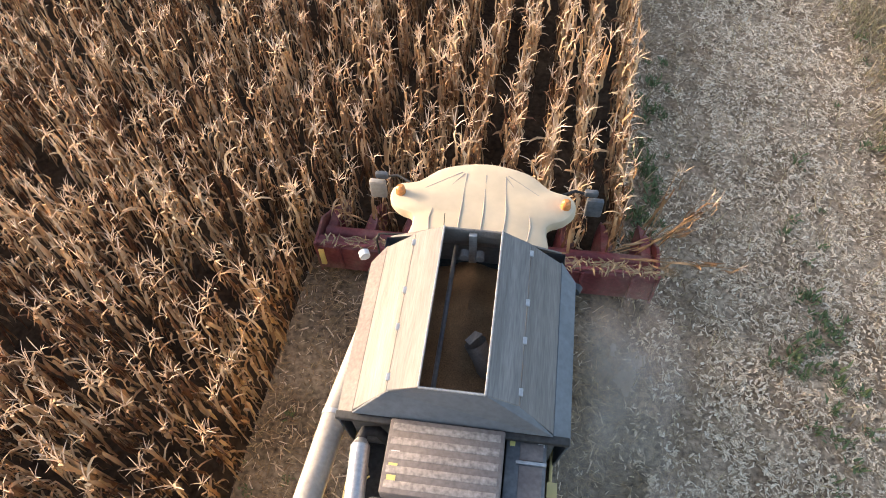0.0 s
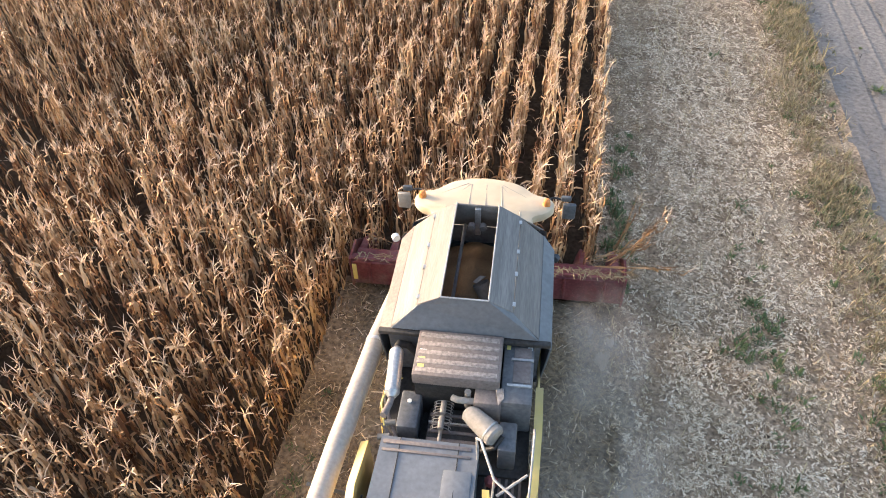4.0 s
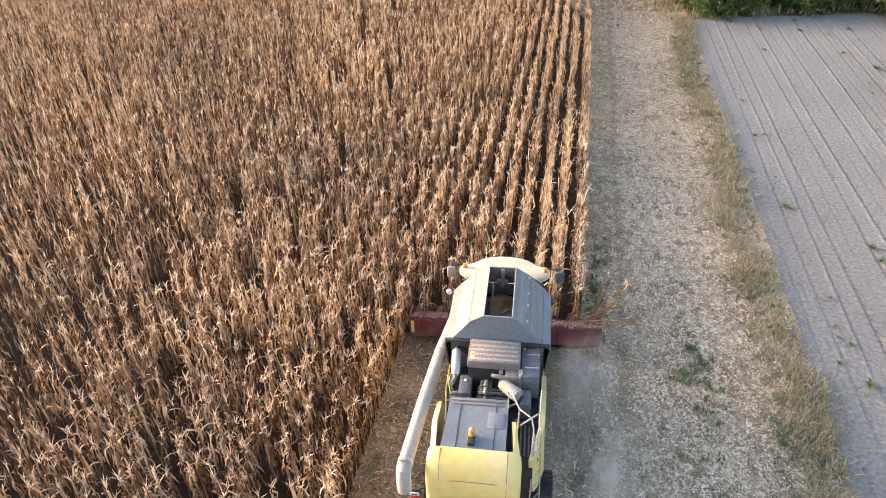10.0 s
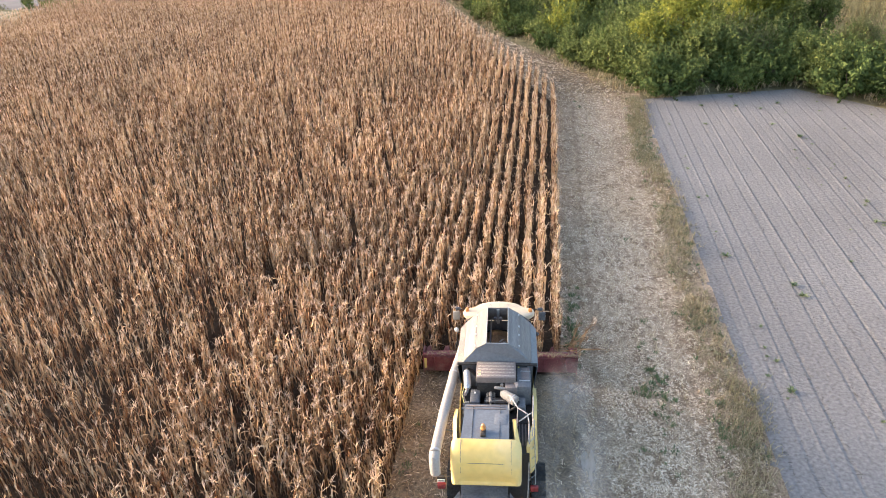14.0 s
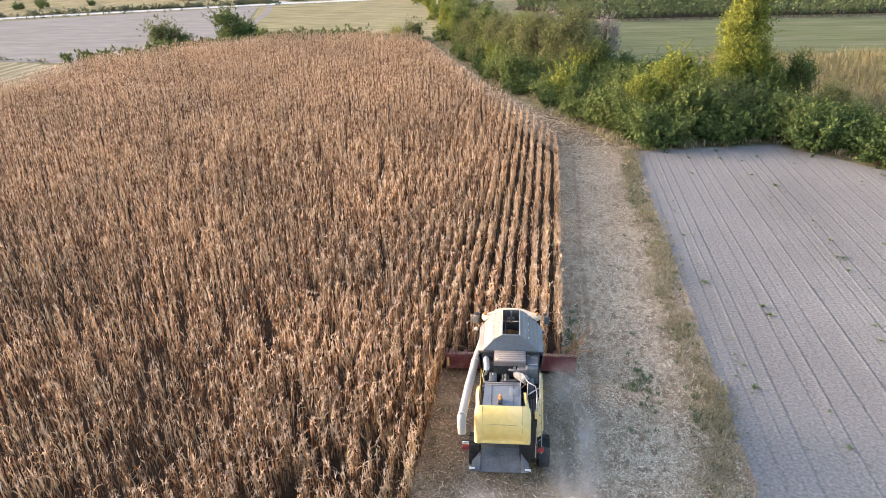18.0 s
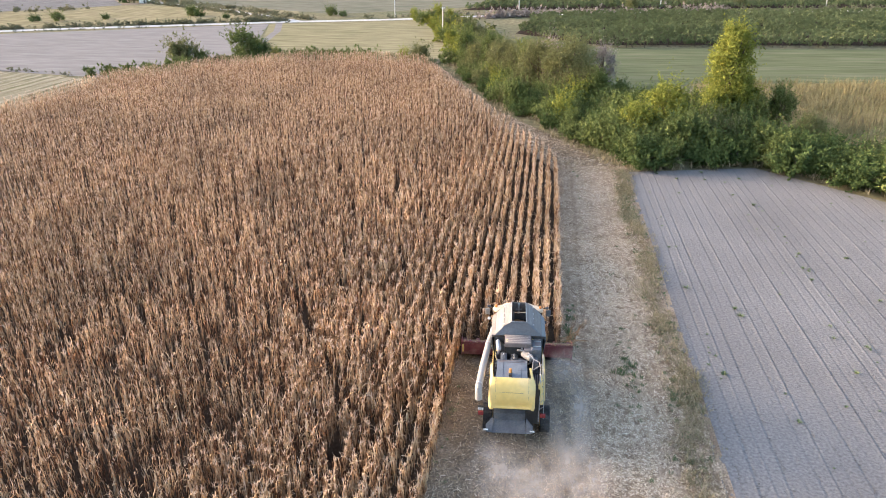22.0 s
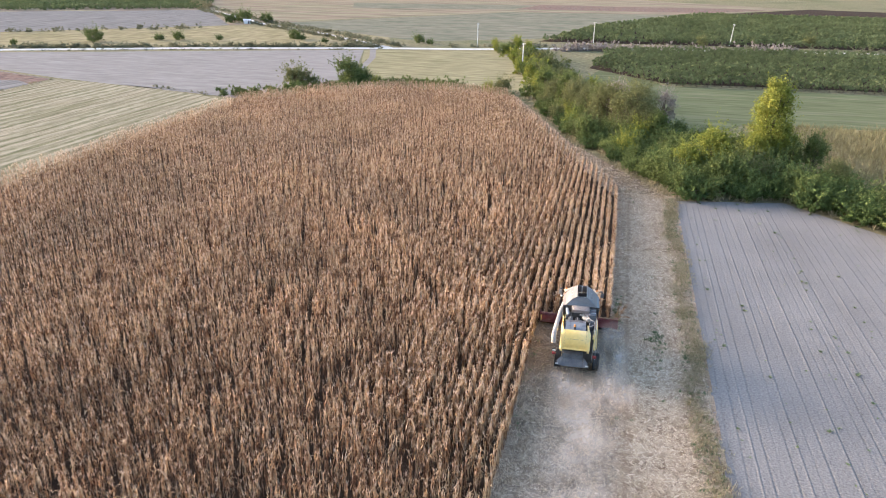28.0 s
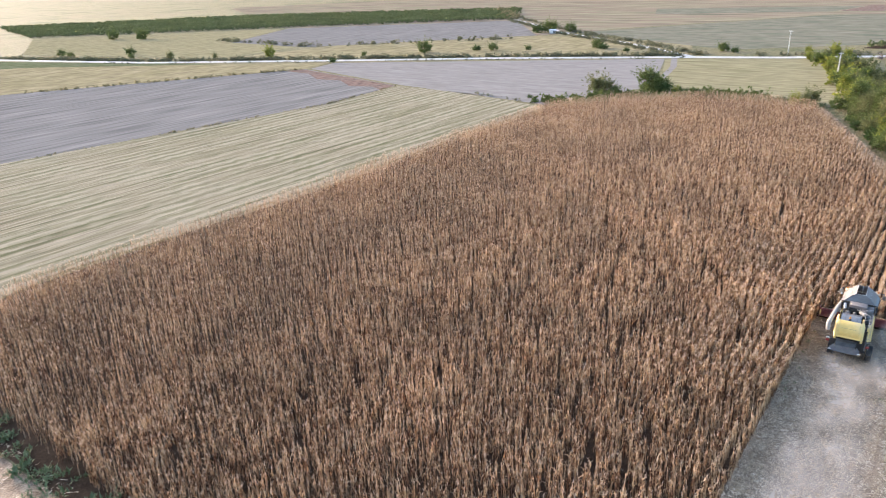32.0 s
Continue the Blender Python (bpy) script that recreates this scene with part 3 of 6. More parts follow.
part("exhaust_silencer", rod([(-1.02, -0.10, 3.93), (-1.01, -0.18, 3.95), (-0.95, -0.90, 3.95), (-0.945, -0.98, 3.93)], 0.115, 18, radii=[0.07, 0.115, 0.115, 0.06]), P_STEEL, comb, "bright steel exhaust silencer")
part("exhaust_elbow", rod([(-1.03, -0.10, 3.93), (-1.0, 0.02, 3.92), (-0.86, 0.06, 3.84), (-0.72, 0.0, 3.7)], 0.065, 12), P_BLACK, comb)
part("exhaust_pipe", rod([(-0.945, -0.96, 3.92), (-0.96, -1.1, 3.92), (-1.0, -1.32, 3.98)], 0.05, 12), P_COVER, comb)
af = part("air_filter", rod([(0.17, -1.00, 3.80), (0.19, -1.02, 3.80), (0.26, -1.07, 3.80), (0.50, -1.26, 3.78), (0.60, -1.34, 3.77), (0.63, -1.365, 3.77)], 0.2, 24, radii=[0.08, 0.12, 0.145, 0.165, 0.17, 0.14]), P_DUSTY, comb, "dusty round air filter canister")
part("filter_band", rod([(0.52, -1.275, 3.779), (0.54, -1.29, 3.777)], 0.174, 24), P_STEEL, af)
part("intake_pipe", rod([(-0.06, -0.86, 3.90), (0.02, -0.90, 3.92), (0.14, -0.89, 3.90), (0.30, -0.86, 3.86)], 0.05, 12), P_DUSTY, comb)
part("intake_stack", rod([(0.16, -0.78, 3.6), (0.16, -0.78, 3.98)], 0.05, 12), P_DUSTY, comb)
part("deflector", plate([(0.56, -0.70, 4.02), (0.62, -0.98, 4.0), (0.70, -0.86, 4.02), (0.68, -0.70, 4.03)], 0.012), P_RIB, comb, smooth=False)
part("tool_box", box(-0.86, -0.55, -1.26, -0.62, 3.12, 3.62, 0.03), P_DARK, comb)
part("side_tank", box(0.66, 0.92, -1.50, -1.02, 3.12, 3.66, 0.03), P_DARK, comb)
eng = part("engine_block", box(-0.42, 0.40, -1.36, -0.74, 3.05, 3.42, 0.05), P_BLACK, comb, "grimy engine block")
for gy in (-0.86, -1.12):
    guard = part("pulley_guard", rod([(-0.20, gy + 0.10, 3.60), (-0.20, gy - 0.10, 3.60)], 0.045, 10), P_DUSTY, eng, "round wire guard over a pulley")
    for k in range(5):
        b = -0.10 + 0.05 * k
        part("guard_wire", rod([(-0.20 + 0.15 * math.cos(a), gy + b + 0.03 * math.sin(a), 3.54 + 0.06 * math.sin(a)) for a in [math.pi * j / 8 for j in range(9)]], 0.006, 6), P_DUSTY, guard)
    for sx in (-1, 1):
        part("guard_wire", rod([(-0.20 + sx * 0.12, gy - 0.10, 3.575), (-0.20 + sx * 0.12, gy + 0.10, 3.575)], 0.006, 6), P_DUSTY, guard)
for i in range(4):
    part("engine_rib", box(-0.40, 0.36, -1.33 + 0.14 * i, -1.28 + 0.14 * i, 3.415, 3.45, 0.008), P_COVER, eng)
part("coolant_cap", rod([(-0.72, -0.82, 3.615), (-0.72, -0.82, 3.65)], 0.035, 10), P_WHITE, comb)
for hx, hy, hz in ((-1.02, -0.35, 3.55), (-1.06, -0.62, 3.48), (-0.98, -1.12, 3.44), (-1.04, -1.34, 3.40)):
    part("pipe_joint", rod([(hx - 0.09, hy, hz), (hx + 0.09, hy + 0.02, hz + 0.02)], 0.045, 10), P_DUSTY, comb)
part("hose", rod([(-0.90, -0.40, 3.6), (-1.08, -0.62, 3.72), (-1.14, -0.90, 3.62), (-1.05, -1.2, 3.5)], 0.012, 6), P_LABEL, comb, "thin yellow cable")
part("hose", rod([(0.40, -1.40, 3.4), (0.62, -1.44, 3.62), (0.72, -1.30, 3.72)], 0.035, 8), P_BLACK, comb)
part("radiator_core", box(-0.66, 0.60, -0.68, 0.10, 3.12, 3.958, 0.02), P_BLACK, comb, "dark radiator under its cover")
part("fuel_line", rod([(-0.40, -1.05, 3.5), (0.25, -1.08, 3.55)], 0.014, 6), P_STEEL, eng)
part("fuel_line", rod([(-0.20, -0.74, 3.5), (-0.20, -1.4, 3.52)], 0.03, 8), P_DUSTY, eng)
part("hose", rod([(-1.0, -0.5, 3.4), (-1.12, -0.75, 3.5), (-1.0, -1.05, 3.4), (-0.8, -1.4, 3.35)], 0.03, 8), P_COVER, comb)
part("hose", rod([(-1.1, -0.2, 3.3), (-1.15, -0.6, 3.55), (-1.05, -0.95, 3.6)], 0.022, 8), P_BLACK, comb)
part("hose", rod([(-0.95, -1.0, 3.3), (-1.1, -1.15, 3.45), (-0.9, -1.3, 3.3), (-0.7, -1.45, 3.2)], 0.025, 8), P_COVER, comb)
part("bay_pipe", rod([(-1.1, -1.42, 3.2), (-0.6, -1.45, 3.25)], 0.06, 10), P_BLACK, comb)

# rear hood and yellow tail
hood = part("rear_hood", loft([[(-1.0, -1.46, 3.0), (0.40, -1.46, 3.0), (0.40, -1.50, 3.74), (-1.0, -1.50, 3.74)],
                               [(-1.02, -2.4, 3.0), (0.40, -2.4, 3.0), (0.40, -2.4, 3.78), (-1.02, -2.4, 3.78)],
                               [(-1.06, -3.08, 3.0), (0.40, -3.08, 3.0), (0.40, -3.08, 3.75), (-1.06, -3.08, 3.75)]]), P_HOOD, comb, "dark flat rear hood", smooth=False)
part("hood_strip", box(-0.96, 0.30, -1.62, -1.56, 3.748, 3.764, 0.004), P_COVER, hood)
part("hood_strip", box(-0.96, 0.30, -1.74, -1.70, 3.75, 3.768, 0.004), P_COVER, hood)
for hx in (-0.72, 0.12):
    part("hood_seam", rod([(hx, -1.5, 3.752), (hx, -2.4, 3.785), (hx, -3.08, 3.755)], 0.007, 6), P_BLACK, hood)
part("hatch", box(-0.05, 0.34, -2.45, -1.95, 3.772, 3.785, 0.004), P_HOOD, hood)
part("lamp_socket", box(-0.46, -0.30, -2.98, -2.74, 3.76, 3.86, 0.02), P_BLACK, hood)
part("amber_beacon", rod([(-0.38, -2.72, 3.76), (-0.38, -2.72, 3.92), (-0.38, -2.72, 4.02), (-0.38, -2.72, 4.06)], 0.075, 14, radii=[0.08, 0.078, 0.06, 0.02]), P_AMBER, hood, "amber rotating lamp")
def tail_sec(y, z0, z1, hw, r):
    """Half-round hood section about x = -0.29: half width hw, corner radius r."""
    hw *= 0.97
    pts = [(-0.29 - hw, y, z0)]
    for k in range(7):
        a = math.pi / 2 * k / 6
        pts.append((-0.29 - hw + r - r * math.cos(a), y, z1 - r * 0.75 + r * 0.75 * math.sin(a)))
    return pts + [(-0.58 - p[0], p[1], p[2]) for p in pts[::-1]]


tail = part("tail_cowl", loft([tail_sec(-3.05, 2.40, 3.77, 1.08, 0.24), tail_sec(-3.22, 2.40, 3.74, 1.10, 0.30), tail_sec(-3.40, 2.40, 3.63, 1.10, 0.36), tail_sec(-3.52, 2.42, 3.46, 1.08, 0.42),
                               tail_sec(-3.61, 2.44, 3.24, 1.04, 0.46), tail_sec(-3.66, 2.48, 3.02, 0.97, 0.42), tail_sec(-3.66, 2.53, 2.86, 0.88, 0.30), tail_sec(-3.61, 2.58, 2.74, 0.76, 0.16)]), P_YELLOW, comb, "rounded yellow tail cowl")
for sx, x in ((-1, -1.04), (1, 0.46)):
    part("cowl_seam", rod([(x, -3.08, 3.775), (x, -3.23, 3.74), (x, -3.405, 3.615), (x, -3.53, 3.42), (x, -3.615, 3.15), (x, -3.655, 2.96)], 0.008, 6), P_COVER, tail)
part("cowl_seam", rod([(-1.07, -3.58, 3.25), (-0.68, -3.592, 3.30), (-0.29, -3.596, 3.31), (0.10, -3.592, 3.30), (0.49, -3.58, 3.25)], 0.008, 6), P_COVER, tail)
fin = lambda x0, x1: loft([[(x0, -1.45, 2.3), (x1, -1.45, 2.3), (x1, -1.50, 3.55), (x0, -1.50, 3.50)],
                           [(x0 - 0.02, -2.3, 2.2), (x1, -2.3, 2.2), (x1, -2.3, 3.80), (x0, -2.3, 3.72)],
                           [(x0 + 0.03, -3.1, 2.0), (x1 + 0.06, -3.1, 2.0), (x1 + 0.06, -3.1, 3.76), (x0 + 0.06, -3.1, 3.66)]])
part("rear_side_panel", fin(-1.34, -1.22), P_YELLOW, comb, "yellow rear side panel")
part("rear_side_panel", loft([[(0.52, -2.15, 2.2), (0.64, -2.15, 2.2), (0.60, -2.15, 3.74), (0.50, -2.15, 3.74)],
                              [(0.62, -3.1, 2.0), (0.76, -3.1, 2.0), (0.74, -3.1, 3.58), (0.58, -3.1, 3.72)]]), P_YELLOW, comb, "yellow rear side panel")
part("rear_side_panel", loft([[(1.24, -0.1, 1.7), (1.34, -0.1, 1.7), (1.30, -0.1, 3.26), (1.18, -0.1, 3.26)],
                              [(1.24, -0.9, 1.7), (1.34, -0.9, 1.7), (1.30, -0.9, 3.34), (1.17, -0.9, 3.34)],
                              [(1.22, -1.9, 1.8), (1.33, -1.9, 1.8), (1.27, -1.9, 3.40), (1.14, -1.9, 3.40)],
                              [(1.06, -2.55, 2.0), (1.18, -2.55, 2.0), (1.12, -2.55, 3.38), (0.99, -2.55, 3.38)],
                              [(0.98, -2.85, 2.2), (1.09, -2.85, 2.2), (1.03, -2.85, 3.30), (0.92, -2.85, 3.30)]]), P_YELLOW, comb, "yellow curved side panel")

# platform, rails and ladder at the rear
plat = part("platform", box(0.44, 1.14, -2.6, -1.5, 2.98, 3.05, 0.01), P_BLACK, comb, "dark slatted service platform")
for i in range(6):
    part("slat", box(0.50 + 0.1 * i, 0.54 + 0.1 * i, -2.55, -1.52, 3.048, 3.075, 0.004), P_COVER, plat)
part("extinguisher", rod([(0.62, -1.72, 3.1), (0.62, -1.72, 3.14), (0.60, -1.86, 3.42), (0.59, -1.9, 3.48)], 0.09, 12, radii=[0.08, 0.09, 0.09, 0.03]), P_RED, comb, "red fire extinguisher")
rail = part("hand_rail", rod([(0.40, -1.72, 3.74), (0.38, -1.70, 4.28), (0.44, -1.76, 4.34), (0.66, -2.30, 4.34), (0.94, -2.50, 4.30), (1.0, -2.66, 4.1), (0.98, -2.85, 3.5)], 0.018, 8), P_RAIL, comb, "bent pale tube hand rail")
part("rail_post", rod([(0.66, -2.30, 4.34), (0.62, -2.34, 3.05)], 0.016, 8), P_RAIL, rail)
part("rail_brace", rod([(0.70, -2.20, 3.7), (1.10, -1.9, 3.8)], 0.02, 8), P_RAIL, rail)
part("hand_rail", rod([(1.14, -1.3, 3.05), (1.16, -1.25, 3.9), (1.16, -1.4, 4.05), (1.12, -2.4, 3.9), (1.10, -2.5, 3.2)], 0.016, 8), P_RAIL, comb)
ladder = tagged(part("ladder", rod([(1.02, -2.62, 3.9), (1.0, -3.0, 2.2), (0.98, -3.1, 1.4)], 0.018, 8), P_RAIL, comb), "grey steel ladder")
part("ladder_rail", rod([(1.16, -2.35, 3.9), (1.22, -2.75, 2.2), (1.22, -2.85, 1.4)], 0.018, 8), P_RAIL, ladder)
for i in range(7):
    t = i / 6.5
    part("rung", rod([(1.02 - 0.03 * t, -2.66 - 0.42 * t, 3.7 - 2.2 * t), (1.17 + 0.05 * t, -2.42 - 0.40 * t, 3.7 - 2.2 * t)], 0.012, 6), P_RAIL, ladder)

# unloading auger folded back along the west side
aug = part("unloading_auger", rod([(-1.28, 2.3, 3.20), (-1.34, 1.6, 3.32), (-1.48, 0.4, 3.46), (-1.67, -1.6, 3.50), (-1.80, -3.45, 3.52)], 0.165, 20), P_TUBE, comb, "long pale unloading auger tube")
part("auger_spout", rod([(-1.80, -3.42, 3.54), (-1.81, -3.56, 3.46), (-1.80, -3.66, 3.20), (-1.79, -3.68, 2.96)], 0.17, 18, radii=[0.168, 0.17, 0.165, 0.16]), P_TUBE, aug)
part("clamp_ring", rod([(-1.795, -3.36, 3.52), (-1.80, -3.42, 3.52)], 0.178, 20), P_STEEL, aug)
part("clamp_ring", rod([(-1.485, 0.36, 3.46), (-1.49, 0.30, 3.46)], 0.176, 20), P_STEEL, aug)
part("auger_elbow", rod([(-1.30, 2.35, 3.26), (-1.30, 2.45, 3.1), (-1.28, 2.45, 2.6), (-1.2, 2.4, 2.0)], 0.17, 16), P_DARK, comb)
part("auger_rest", rod([(-1.2, -2.2, 3.2), (-1.72, -2.2, 3.32), (-1.98, -2.2, 3.42)], 0.03, 8), P_DARK, comb)

# straw chopper
chop = part("straw_chopper", loft([[(-1.10, -2.6, 1.2), (0.36, -2.6, 1.2), (0.36, -2.6, 2.1), (-1.10, -2.6, 2.1)],
                                   [(-1.10, -3.15, 1.05), (0.36, -3.15, 1.05), (0.36, -3.15, 1.85), (-1.10, -3.15, 1.85)]]), P_DARK, comb, "dark straw chopper with side wings", smooth=False)
part("spreader_plate", plate([(-1.12, -3.10, 1.50), (-1.16, -3.72, 1.16), (0.42, -3.72, 1.16), (0.38, -3.10, 1.50)], 0.03), P_DARK, chop, smooth=False)
for sx, x0, x1 in ((-1, -1.14, -1.46), (1, 0.42, 0.72)):
    w = part("side_wing", plate([(x0, -3.08, 1.58), (x1, -3.42, 1.38), (x1, -3.76, 1.22), (x0, -3.76, 1.18)][::sx], 0.025), P_DARK, chop, smooth=False)
    part("marker_plate", box(x1 - 0.02 * sx - 0.12, x1 - 0.02 * sx + 0.10, -3.71, -3.64, 1.24, 1.30, 0.004), P_WHITE, w)
    part("brace", rod([(x0 - sx * 0.2, -2.7, 1.85), (x0 - sx * 0.02, -3.4, 1.36)], 0.02, 6), P_DARK, chop)

# lamps on arms at the rear
for sx, x in ((-1, -1.72), (1, 1.18)):
    arm = part("lamp_arm", rod([(sx * 1.02, -2.75, 1.9), (x, -2.9, 1.98), (x, -2.98, 1.86)], 0.024, 8), P_BLACK, comb)
    part("rear_lamp", box(x - 0.13, x + 0.13, -3.08, -2.96, 1.62, 1.82, 0.03), P_REDLAMP, arm, "red rear lamp")
part("number_holder", box(-1.86, -1.58, -3.04, -2.94, 1.90, 2.10, 0.02), P_BLACK, comb)
part("number_plate", box(-1.84, -1.60, -3.07, -3.045, 1.93, 2.03, 0.004), P_WHITE, comb, "white plate with dark bars")
part("number_bar", box(-1.80, -1.64, -3.078, -3.072, 1.965, 1.995, 0), P_BLACK, comb)


def wheel(x, y, r, w):
    prof = [(-0.51, 0.62), (-0.5, 0.90), (-0.42, 0.97), (-0.2, 1.0), (0.2, 1.0), (0.42, 0.97), (0.5, 0.90), (0.51, 0.62)]
    ty = part("tyre", rod([(x + w * a, y, r) for a, _ in prof], r, 36, radii=[r * k for _, k in prof]), P_RUBBER, comb, "ribbed black tyre")
    for i in range(22):
        a = 2 * math.pi * i / 22
        for s in (-1, 1):
            m = Matrix.Translation((x, y, r)) @ Matrix.Rotation(a + (0.07 * s), 4, "X")
            b = box(0.02 if s > 0 else -w * 0.5, w * 0.5 if s > 0 else -0.02, -0.035, 0.035, r * 0.97, r * 1.03, 0)
            bmesh.ops.transform(b, matrix=m, verts=b.verts)
            part("lug", b, P_RUBBER, ty, smooth=False)
    part("rim", rod([(x - w * 0.53, y, r), (x - w * 0.3, y, r), (x + w * 0.3, y, r), (x + w * 0.53, y, r)], r * 0.6, 24, radii=[r * 0.58, r * 0.5, r * 0.5, r * 0.58]), P_YELLOW, ty)


wheel(-1.42, -1.75, 0.62, 0.46)
wheel(1.36, -1.75, 0.62, 0.46)
wheel(-1.06, 2.75, 0.88, 0.5)
wheel(1.06, 2.75, 0.88, 0.5)
part("axle", rod([(-1.4, -1.75, 0.62), (1.4, -1.75, 0.62)], 0.09, 10), P_BLACK, comb)
part("front_axle", rod([(-1.1, 2.75, 0.88), (1.1, 2.75, 0.88)], 0.13, 10), P_BLACK, comb)
part("belly", box(-0.8, 0.8, -2.6, 3.0, 0.62, 1.2, 0.05), P_BLACK, comb)
steps = part("cab_steps", box(-1.62, -1.06, 2.75, 3.55, 1.75, 1.83, 0.01), P_BLACK, comb, "dark step platform beside the cab")
for yy in (2.85, 3.45):
    part("hand_rail", rod([(-1.60, yy, 1.8), (-1.62, yy, 2.85), (-1.58, yy + 0.06, 2.92), (-1.1, yy + 0.1, 2.92)], 0.02, 8), P_BLACK, steps)
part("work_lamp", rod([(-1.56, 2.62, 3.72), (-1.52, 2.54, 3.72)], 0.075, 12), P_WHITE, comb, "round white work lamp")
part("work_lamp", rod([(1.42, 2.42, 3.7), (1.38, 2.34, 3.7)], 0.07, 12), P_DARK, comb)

# maize header
part("feeder_house", loft([[(-0.55, 3.0, 0.9), (0.55, 3.0, 0.9), (0.55, 3.0, 1.7), (-0.55, 3.0, 1.7)],
                           [(-0.7, 4.42, 0.4), (0.7, 4.42, 0.4), (0.7, 4.42, 1.0), (-0.7, 4.42, 1.0)]]), P_BLACK, comb, "dark feeder house", smooth=False)
HW = 3.16
hd = part("maize_header", loft([[(-HW, 4.40, 0.32), (-HW, 4.40, 1.02), (-HW, 4.50, 1.10), (-HW, 4.62, 1.10), (-HW, 4.66, 0.9), (-HW, 5.05, 0.32)],
                                [(HW, 4.40, 0.32), (HW, 4.40, 1.02), (HW, 4.50, 1.10), (HW, 4.62, 1.10), (HW, 4.66, 0.9), (HW, 5.05, 0.32)]]), P_RED, comb, "faded red maize header with pointed dividers", smooth=False)
part("top_beam", rod([(-HW, 4.44, 1.12), (HW, 4.44, 1.12)], 0.045, 8), P_RED, hd)
part("cross_auger", rod([(-HW + 0.1, 4.86, 0.86), (HW - 0.1, 4.86, 0.86)], 0.13, 14), P_RED, hd, "red cross auger")
for sx in (-1, 1):
    part("end_plate", plate([(sx * HW, 4.36, 0.25), (sx * HW, 4.36, 1.16), (sx * HW, 5.0, 1.16), (sx * HW, 5.7, 0.55), (sx * HW, 5.6, 0.22)][::-sx], 0.05), P_RED, hd, smooth=False)
    if sx < 0:
        part("end_strip", box(sx * 3.05 - 0.05, sx * 3.05 + 0.05, 4.345, 4.385, 0.5, 0.98, 0.006), P_LABEL, hd)
for i in range(7):
    x = -2.70 + 0.9 * i
    part("rear_rib", box(x - 0.03, x + 0.03, 4.36, 4.41, 0.36, 1.06, 0.01), P_RED, hd)
for i in range(9):
    x = -2.98 + 0.745 * i
    sn = lambda y, w, z: [(x - w, y, 0.2), (x - w, y, z * 0.6), (x - w * 0.4, y, z), (x + w * 0.4, y, z), (x + w, y, z * 0.6), (x + w, y, 0.2)]
    part("divider", loft([sn(4.98, 0.22, 0.88), sn(5.4, 0.20, 0.82), sn(5.8, 0.13, 0.58), sn(6.15, 0.03, 0.28)]), P_RED, hd, "pointed red row divider")
comb.matrix_world = pose(0.0, 0.0, 0.0, 0, 0, 2.8)
# ---- harvested strip, verge, bare field ----
def sheet(name, x0, x1, y0, y1, dx, dy, height, material, label, category, yend=None, xedge=None):
    """A grid of land with relief: height(x, y); yend(x) shapes its far end."""
    nx, ny = max(2, int((x1 - x0) / dx) + 1), max(2, int((y1 - y0) / dy) + 1)
    X, T = np.meshgrid(np.linspace(x0, x1, nx), np.linspace(0, 1, ny), indexing="ij")
    Y = y0 + T * ((yend(X) if yend else y1) - y0)
    X = X + (xedge(Y) * (X - x0) / (x1 - x0) if xedge else 0)
    v = np.stack([X, Y, height(X, Y)], -1).reshape(-1, 3)
    i, j = np.meshgrid(np.arange(nx - 1), np.arange(ny - 1), indexing="ij")
    a = (i * ny + j).ravel()
    return tagged(new(name, mesh_np(name, v, np.stack([a, a + ny, a + ny + 1, a + 1], 1), material, True)), label, category, kind="structure")


uneven = lambda x, y: 0.02 * np.sin(x * 8.7) * (x > 2) + 0.012 * np.sin(x * 3 + y * 2.1)
sheet("harvested_strip", 2.35, 9.7, -95, 44.5, 0.3, 0.8, uneven, M_STUBBLE, "ground of harvested maize covered with straw litter", "field")
sheet("freshly_cut_strip", -3.7, 3.0, -95, 4.7, 0.3, 0.3, lambda x, y: uneven(x, y) + 0.02, M_FRESH, "freshly harvested brown ground behind the combine", "field",
      xedge=lambda y: 0.22 * np.sin(y * 1.3) + 0.16 * np.sin(y * 3.7 + 1) + 0.12 * np.sin(y * 8.3 + 2))
def furrow(x, y):
    """Drill rows 0.7 m apart with rough shoulders, every fourth one raised."""
    k = np.round((x - 10.05) / 0.7)
    d = x - 10.05 - 0.7 * k - 0.03 * np.sin(y * 0.23 + k * 1.9)
    h = -0.024 * np.exp(-((d - 0.07) / 0.07) ** 2) + 0.012 * np.exp(-((d + 0.06) / 0.05) ** 2)
    h = h * (0.55 + 0.35 * np.sin(k * 2.6) + 0.15 * np.sin(y * 0.31 + k * 2.3)) + 0.026 * np.exp(-(d / 0.045) ** 2) * (k % 4 == 2)
    return h + 0.005 * np.sin(y * 3.1 + x * 5) + 0.004 * np.sin(y * 7.7 - x * 9)


sheet("bare_field", 9.3, 62, -95, 50, 0.05, 1.2, furrow, M_DIRT, "bare grey sandy field with fine straight furrows", "field",
      lambda x: np.where(x < 23, 42.6 + (x - 9.7) * 0.21, 45.4 - (x - 23) * 1.09))
patch("field_path", [(2.4, 45), (9.6, 46.5), (7.0, 52), (-6, 73.5), (-20.5, 111), (-22.5, 115), (-25, 114), (-22, 107), (-9, 74)], -0.02, M_FRESH,
      "straw-covered track between maize and hedge", "path")


